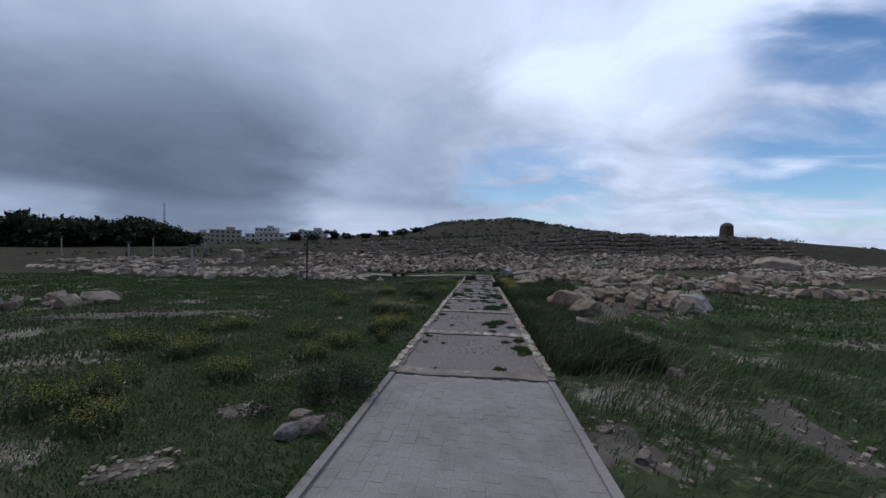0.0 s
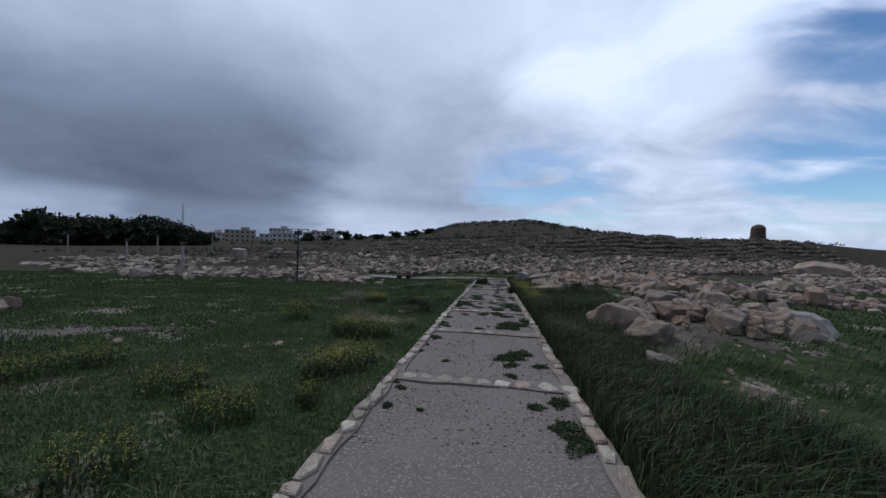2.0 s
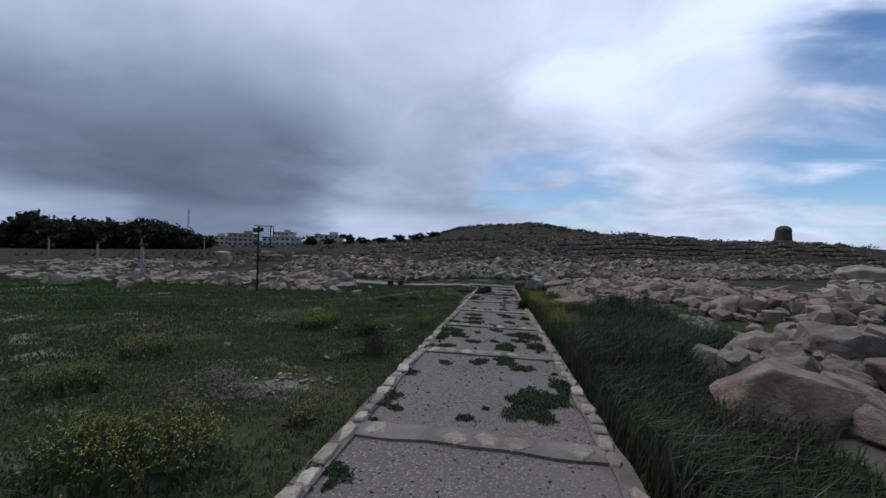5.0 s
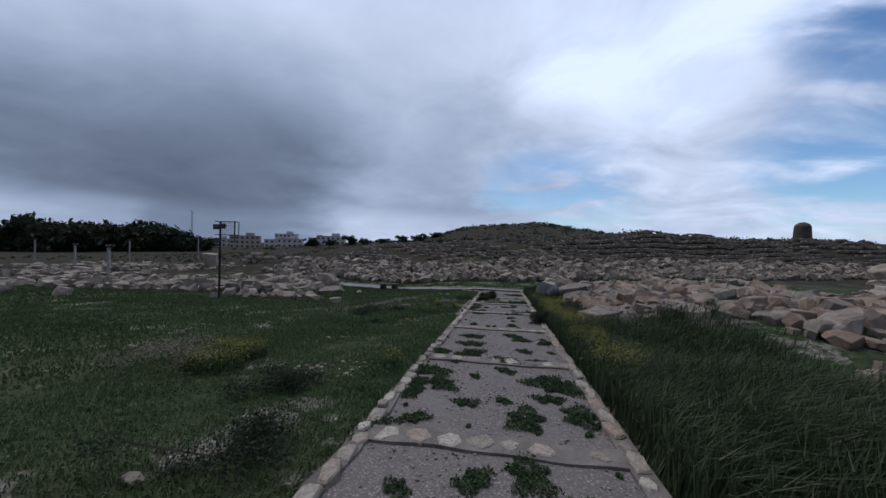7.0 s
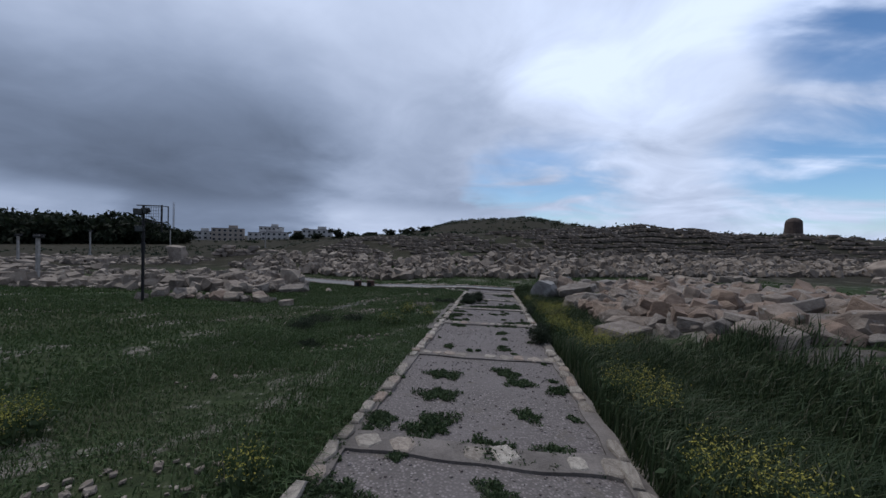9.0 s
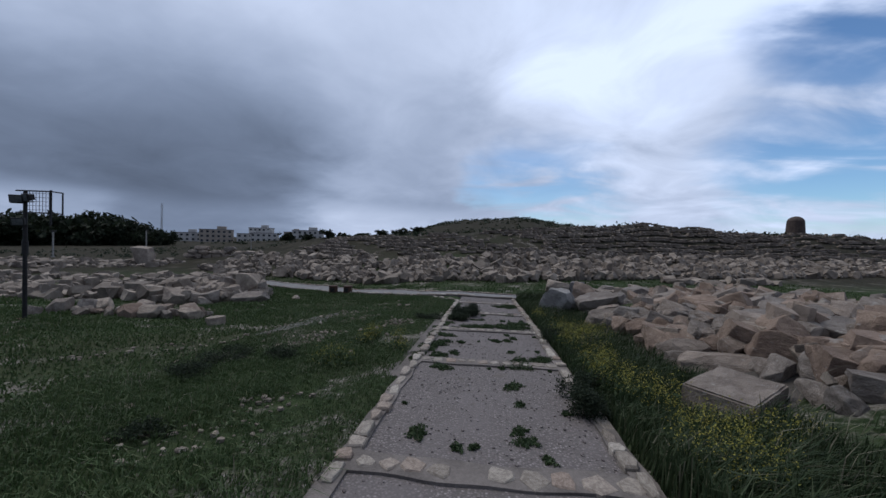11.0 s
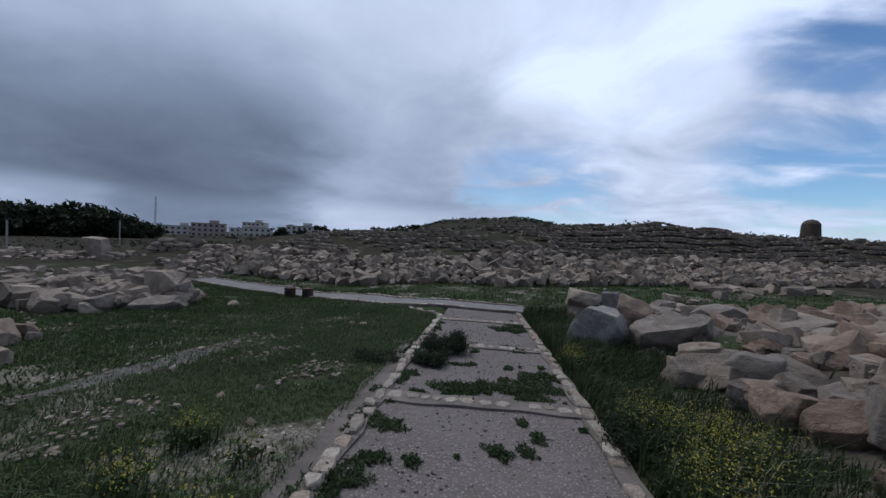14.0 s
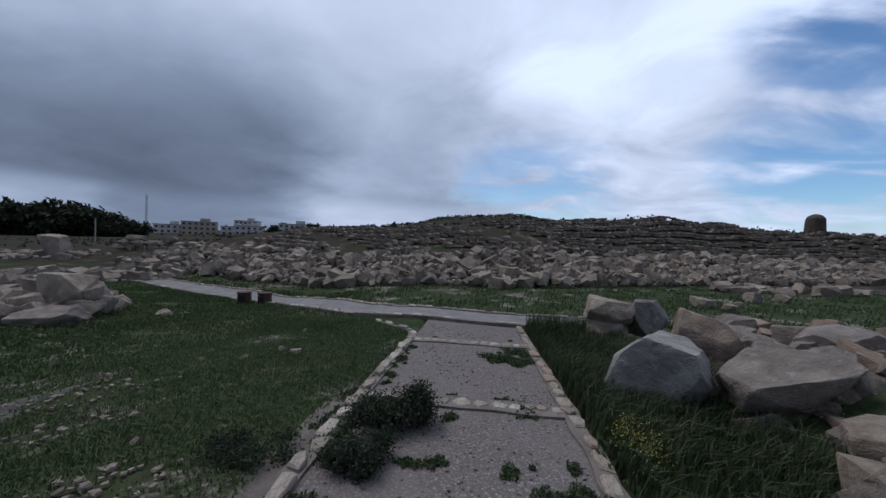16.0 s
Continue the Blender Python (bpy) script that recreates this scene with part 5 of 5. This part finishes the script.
# weeds that have taken hold on the gravel
r = np.random.RandomState(77)
NEAR_WEEDS = ((0.95, 6.6, 0.2), (0.84, 6.83, 0.14), (-0.91, 6.96, 0.06), (0.63, 7.28, 0.08), (0.9, 7.45, 0.13), (0.41, 8.27, 0.08), (-0.54, 8.73, 0.05), (0.43, 8.76, 0.11), (0.85, 8.8, 0.11), (0.42, 9.12, 0.2), (0.57, 9.38, 0.22),
              (-0.14, 11.38, 0.07), (-0.86, 11.45, 0.07), (-1.0, 11.8, 0.11), (0.52, 11.85, 0.34), (0.75, 12.1, 0.2), (0.97, 12.56, 0.21), (0.28, 13.55, 0.2), (0.4, 5.4, 0.12), (-0.5, 5.25, 0.1),
              (-0.1, 13.4, 0.14), (0.5, 13.2, 0.15), (-0.6, 13.2, 0.1), (-0.75, 14.3, 0.13), (0.3, 14.5, 0.22), (0.85, 14.7, 0.2), (0.1, 14.95, 0.08), (-0.3, 14.8, 0.12), (0.6, 15.1, 0.15))
MID_WEEDS = ((-0.88, 15.04, 0.08), (-0.66, 15.35, 0.2), (-0.96, 15.43, 0.1), (0.7, 15.58, 0.29), (0.13, 16.09, 0.14), (-0.27, 15.75, 0.08), (0.66, 15.83, 0.17), (-0.83, 15.84, 0.21), (-0.61, 16.44, 0.08), (0.11, 16.63, 0.22), (0.62, 16.71, 0.14),
             (-0.45, 16.96, 0.25), (-0.95, 17.0, 0.16), (0.45, 17.38, 0.14), (-0.49, 17.75, 0.2), (0.45, 18.34, 0.16), (-0.52, 18.46, 0.2), (0.3, 18.72, 0.18), (0.9, 18.2, 0.15), (0.47, 19.78, 0.06), (-0.27, 19.86, 0.06), (-0.13, 19.89, 0.05),
             (0.32, 20.05, 0.1), (-0.64, 20.06, 0.11), (0.28, 20.25, 0.08), (0.34, 20.9, 0.07), (0.31, 21.47, 0.13))
FAR_WEEDS = ((-0.67, 22.12, 0.15), (0.2, 22.27, 0.08), (0.5, 22.52, 0.24), (0.85, 22.8, 0.2), (-0.78, 22.67, 0.19), (-0.55, 22.96, 0.1), (0.4, 23.2, 0.07), (-0.96, 23.43, 0.22), (-0.8, 23.75, 0.12), (-0.49, 23.77, 0.08), (0.16, 24.02, 0.12),
             (0.39, 24.08, 0.09), (-0.83, 24.31, 0.16), (0.52, 24.33, 0.09), (-0.28, 25.3, 0.26), (0.0, 25.45, 0.26), (0.5, 25.4, 0.3), (0.72, 25.75, 0.28), (0.92, 26.1, 0.2), (-0.69, 25.15, 0.11), (0.29, 25.84, 0.08), (0.6, 26.09, 0.12),
             (-0.34, 26.38, 0.08), (-0.16, 26.41, 0.09), (0.4, 26.39, 0.08), (-0.09, 27.21, 0.08), (0.65, 27.5, 0.15), (0.44, 27.7, 0.1), (-0.14, 27.67, 0.09), (0.6, 29.4, 0.32), (0.85, 29.9, 0.25))
wx, wy, wr = [], [], []
for x, y, q in NEAR_WEEDS + MID_WEEDS + FAR_WEEDS:
    wx.append(x)
    wy.append(y)
    wr.append(q)
# growth that creeps over the outer kerb
for lo, hi, count in ((13.5, 19.0, 26), (22.0, 30.0, 34), (8.0, 13.0, 8)):
    for _ in range(count):
        wx.append(-1.12 + 0.2 * r.rand() ** 2)
        wy.append(r.uniform(lo, hi))
        wr.append(0.05 + 0.10 * r.rand())
# seedlings along the kerbs and a thin scatter between
for _ in range(60):
    y = r.uniform(6.0, 31.5)
    wx.append(r.choice((r.uniform(0.8, 1.02), r.uniform(0.5, 1.02), r.uniform(-1.02, -0.85), r.uniform(-0.9, 0.9))))
    wy.append(y)
    wr.append(0.02 + 0.05 * r.rand() ** 2)
px, py, pr = [], [], []
for x, y, q in zip(wx, wy, wr):
    q *= 1.1
    n = int(60 + 17000 * q * q)
    a = r.uniform(0, 6.2832, n)
    p1, p2 = r.uniform(0, 6.2832, 2)
    d = np.sqrt(r.rand(n)) * q * (0.8 + 0.32 * np.sin(2 * a + p1) + 0.24 * np.sin(5 * a + p2)) * r.uniform(0.85, 1.15, n)
    px.append(x + np.cos(a) * d)
    py.append(y + np.sin(a) * d * 1.1)
    pr.append(np.full(n, q))
px, py, pr = np.concatenate(px), np.concatenate(py), np.concatenate(pr)
lift = np.abs(r.normal(0, 0.35, len(px))) * (0.015 + 0.14 * pr)
v = blades("path_weeds", px, py, r.uniform(0.015, 0.04, len(px)) + 0.10 * pr * r.rand(len(px)), r.uniform(0.006, 0.012, len(px)), r.uniform(0.8, 1.8, len(px)), WEED, "", r, path_z(py) + 0.005, (0.1, 0))
tagged(new("path_weeds", fast_mesh("path_weeds", v, 3, [WEED])), "low green weeds growing through the gravel", "weeds", kind="stuff")
mats = quads(np.stack([px, py, path_z(py) + 0.008 + lift], 1), r.uniform(0.02, 0.045, len(px)), 0, r, 0.0)
tagged(new("weed_mats", fast_mesh("weed_mats", mats, 4, [WEED])), "flat mats of small-leaved weeds on the gravel", "weeds", kind="stuff")

# loose gravel on top of the path
loose = Pile()
for _ in range(5200):
    x, y = r.uniform(-1.02, 1.02), 6.2 + 26 * r.rand()
    s = 0.008 + 0.014 * r.rand() ** 2
    loose.add(CHIPS[r.randint(14)], Matrix.Translation((x, y, float(path_z(y)) + s * 0.2)) @ Matrix.Rotation(r.uniform(0, 6.28), 4, "Z") @ Matrix.Diagonal((s * 1.2, s, s * 0.8, 1)))
loose.make("loose_gravel", PEBBLE, "loose crushed gravel on the footpath", "gravel")


def flower_patch(cx, cy, rx, ry, count, high, turn=0.0):
    """Wild mustard: thin stems with small leaves and yellow heads."""
    r = np.random.RandomState(int(abs(cx * 71 + cy * 29)) % 9999)
    a, d = r.uniform(0, 6.2832, count), np.sqrt(r.rand(count))
    u, w = rx * d * np.cos(a), ry * d * np.sin(a)
    c, s = math.cos(radians(turn)), math.sin(radians(turn))
    x, y = cx + u * c - w * s, cy + u * s + w * c
    ok = keep_off(x, y)
    x, y = x[ok], y[ok]
    n = len(x)
    h = r.uniform(0.6, 1.1, n) * high
    z0 = gz(cx, cy)
    t = thing("wildflower_patch", cx, cy, z0, "patch of yellow wild mustard in flower", "wildflowers", 0, "yellow flower patches")
    lean = r.uniform(0.2, 0.5, n)
    stems = blades("stems", np.repeat(x, 3), np.repeat(y, 3), np.repeat(h, 3) * r.uniform(0.7, 1.0, 3 * n), np.full(3 * n, 0.009), np.repeat(lean, 3), WEED, "", r, None, (0.4, -0.15))
    stems -= (cx, cy, z0)
    tagged(part("greenery", fast_mesh("greenery", stems, 3, [WEED]), t), kind="stuff")
    k = 10
    heads = np.stack([np.repeat(x, k), np.repeat(y, k), np.repeat(ground_z(x, y) + h * 0.86, k)], 1) + r.normal(size=(n * k, 3)) * (0.045, 0.045, 0.055) + np.stack([np.repeat(lean * h * 0.4, k), np.repeat(-lean * h * 0.15, k), np.zeros(n * k)], 1)
    part("bloom", fast_mesh("bloom", quads(heads - (cx, cy, z0), r.uniform(0.012, 0.026, n * k), 0, r), 4, [PETAL]), t, "small yellow blossoms")["kind"] = "stuff"
    low = np.stack([np.repeat(x, 5), np.repeat(y, 5), np.repeat(ground_z(x, y), 5) + r.rand(5 * n) * np.repeat(h, 5) * 0.6 + 0.02], 1) + r.normal(size=(5 * n, 3)) * (0.05, 0.05, 0.01)
    part("foliage", fast_mesh("foliage", quads(low - (cx, cy, z0), r.uniform(0.04, 0.09, 5 * n), 0, r), 4, [WEED]), t)["kind"] = "stuff"


FLOWERS_START = ((-1.85, 8.0, 0.55, 0.3, 170, 0.36, 60), (-5.7, 5.7, 0.4, 0.35, 70, 0.32), (-4.3, 5.2, 0.4, 0.35, 75, 0.32), (-5.1, 6.8, 0.3, 0.3, 40, 0.3), (-2.4, 5.3, 0.25, 0.25, 34, 0.3), (-4.1, 3.2, 0.3, 0.3, 46, 0.34), (-3.35, 3.0, 0.25, 0.25, 38, 0.32),
                 (-4.1, 3.9, 0.25, 0.25, 36, 0.32), (-3.0, 4.3, 0.3, 0.25, 46, 0.32), (-5.0, 7.5, 0.3, 0.3, 40, 0.32), (-3.3, 6.8, 0.3, 0.3, 42, 0.3), (-2.3, 6.3, 0.3, 0.3, 50, 0.32))
FLOWERS_MIDDLE = ((-2.3, 10.0, 0.6, 0.4, 160, 0.38), (-1.75, 6.85, 0.15, 0.15, 20, 0.28), (-4.9, 12.4, 0.4, 0.3, 50, 0.3), (-4.1, 16.2, 0.4, 0.35, 110, 0.34), (-3.85, 15.4, 0.35, 0.35, 90, 0.34), (-4.25, 11.0, 0.3, 0.3, 40, 0.3), (-1.45, 15.8, 0.13, 0.13, 22, 0.3),
                  (-1.6, 10.9, 0.12, 0.12, 14, 0.26), (-2.3, 22.0, 0.3, 0.25, 30, 0.26), (1.5, 16.0, 0.28, 0.4, 110, 0.5), (1.5, 17.6, 0.28, 0.5, 100, 0.48), (1.55, 19.6, 0.28, 0.5, 80, 0.44), (1.45, 21.6, 0.25, 0.6, 90, 0.42))
FLOWERS_END = ((1.6, 20.9, 0.3, 0.3, 70, 0.42), (1.75, 20.2, 0.22, 0.25, 50, 0.42), (1.8, 19.8, 0.25, 0.3, 50, 0.44), (2.3, 20.1, 0.2, 0.2, 30, 0.4), (1.4, 23.5, 0.22, 0.4, 70, 0.4), (1.45, 24.5, 0.25, 0.4, 70, 0.4), (1.85, 23.9, 0.35, 0.4, 80, 0.4),
               (1.5, 22.3, 0.25, 0.3, 60, 0.4), (1.85, 24.2, 0.3, 0.3, 60, 0.4), (1.28, 26.5, 0.14, 0.3, 40, 0.36), (-2.1, 23.0, 0.16, 0.16, 26, 0.28), (-1.5, 22.85, 0.15, 0.15, 22, 0.26), (-2.2, 23.7, 0.16, 0.16, 30, 0.28), (-1.64, 23.5, 0.1, 0.1, 12, 0.25))
for spec in FLOWERS_START + FLOWERS_MIDDLE + FLOWERS_END:
    flower_patch(*spec)
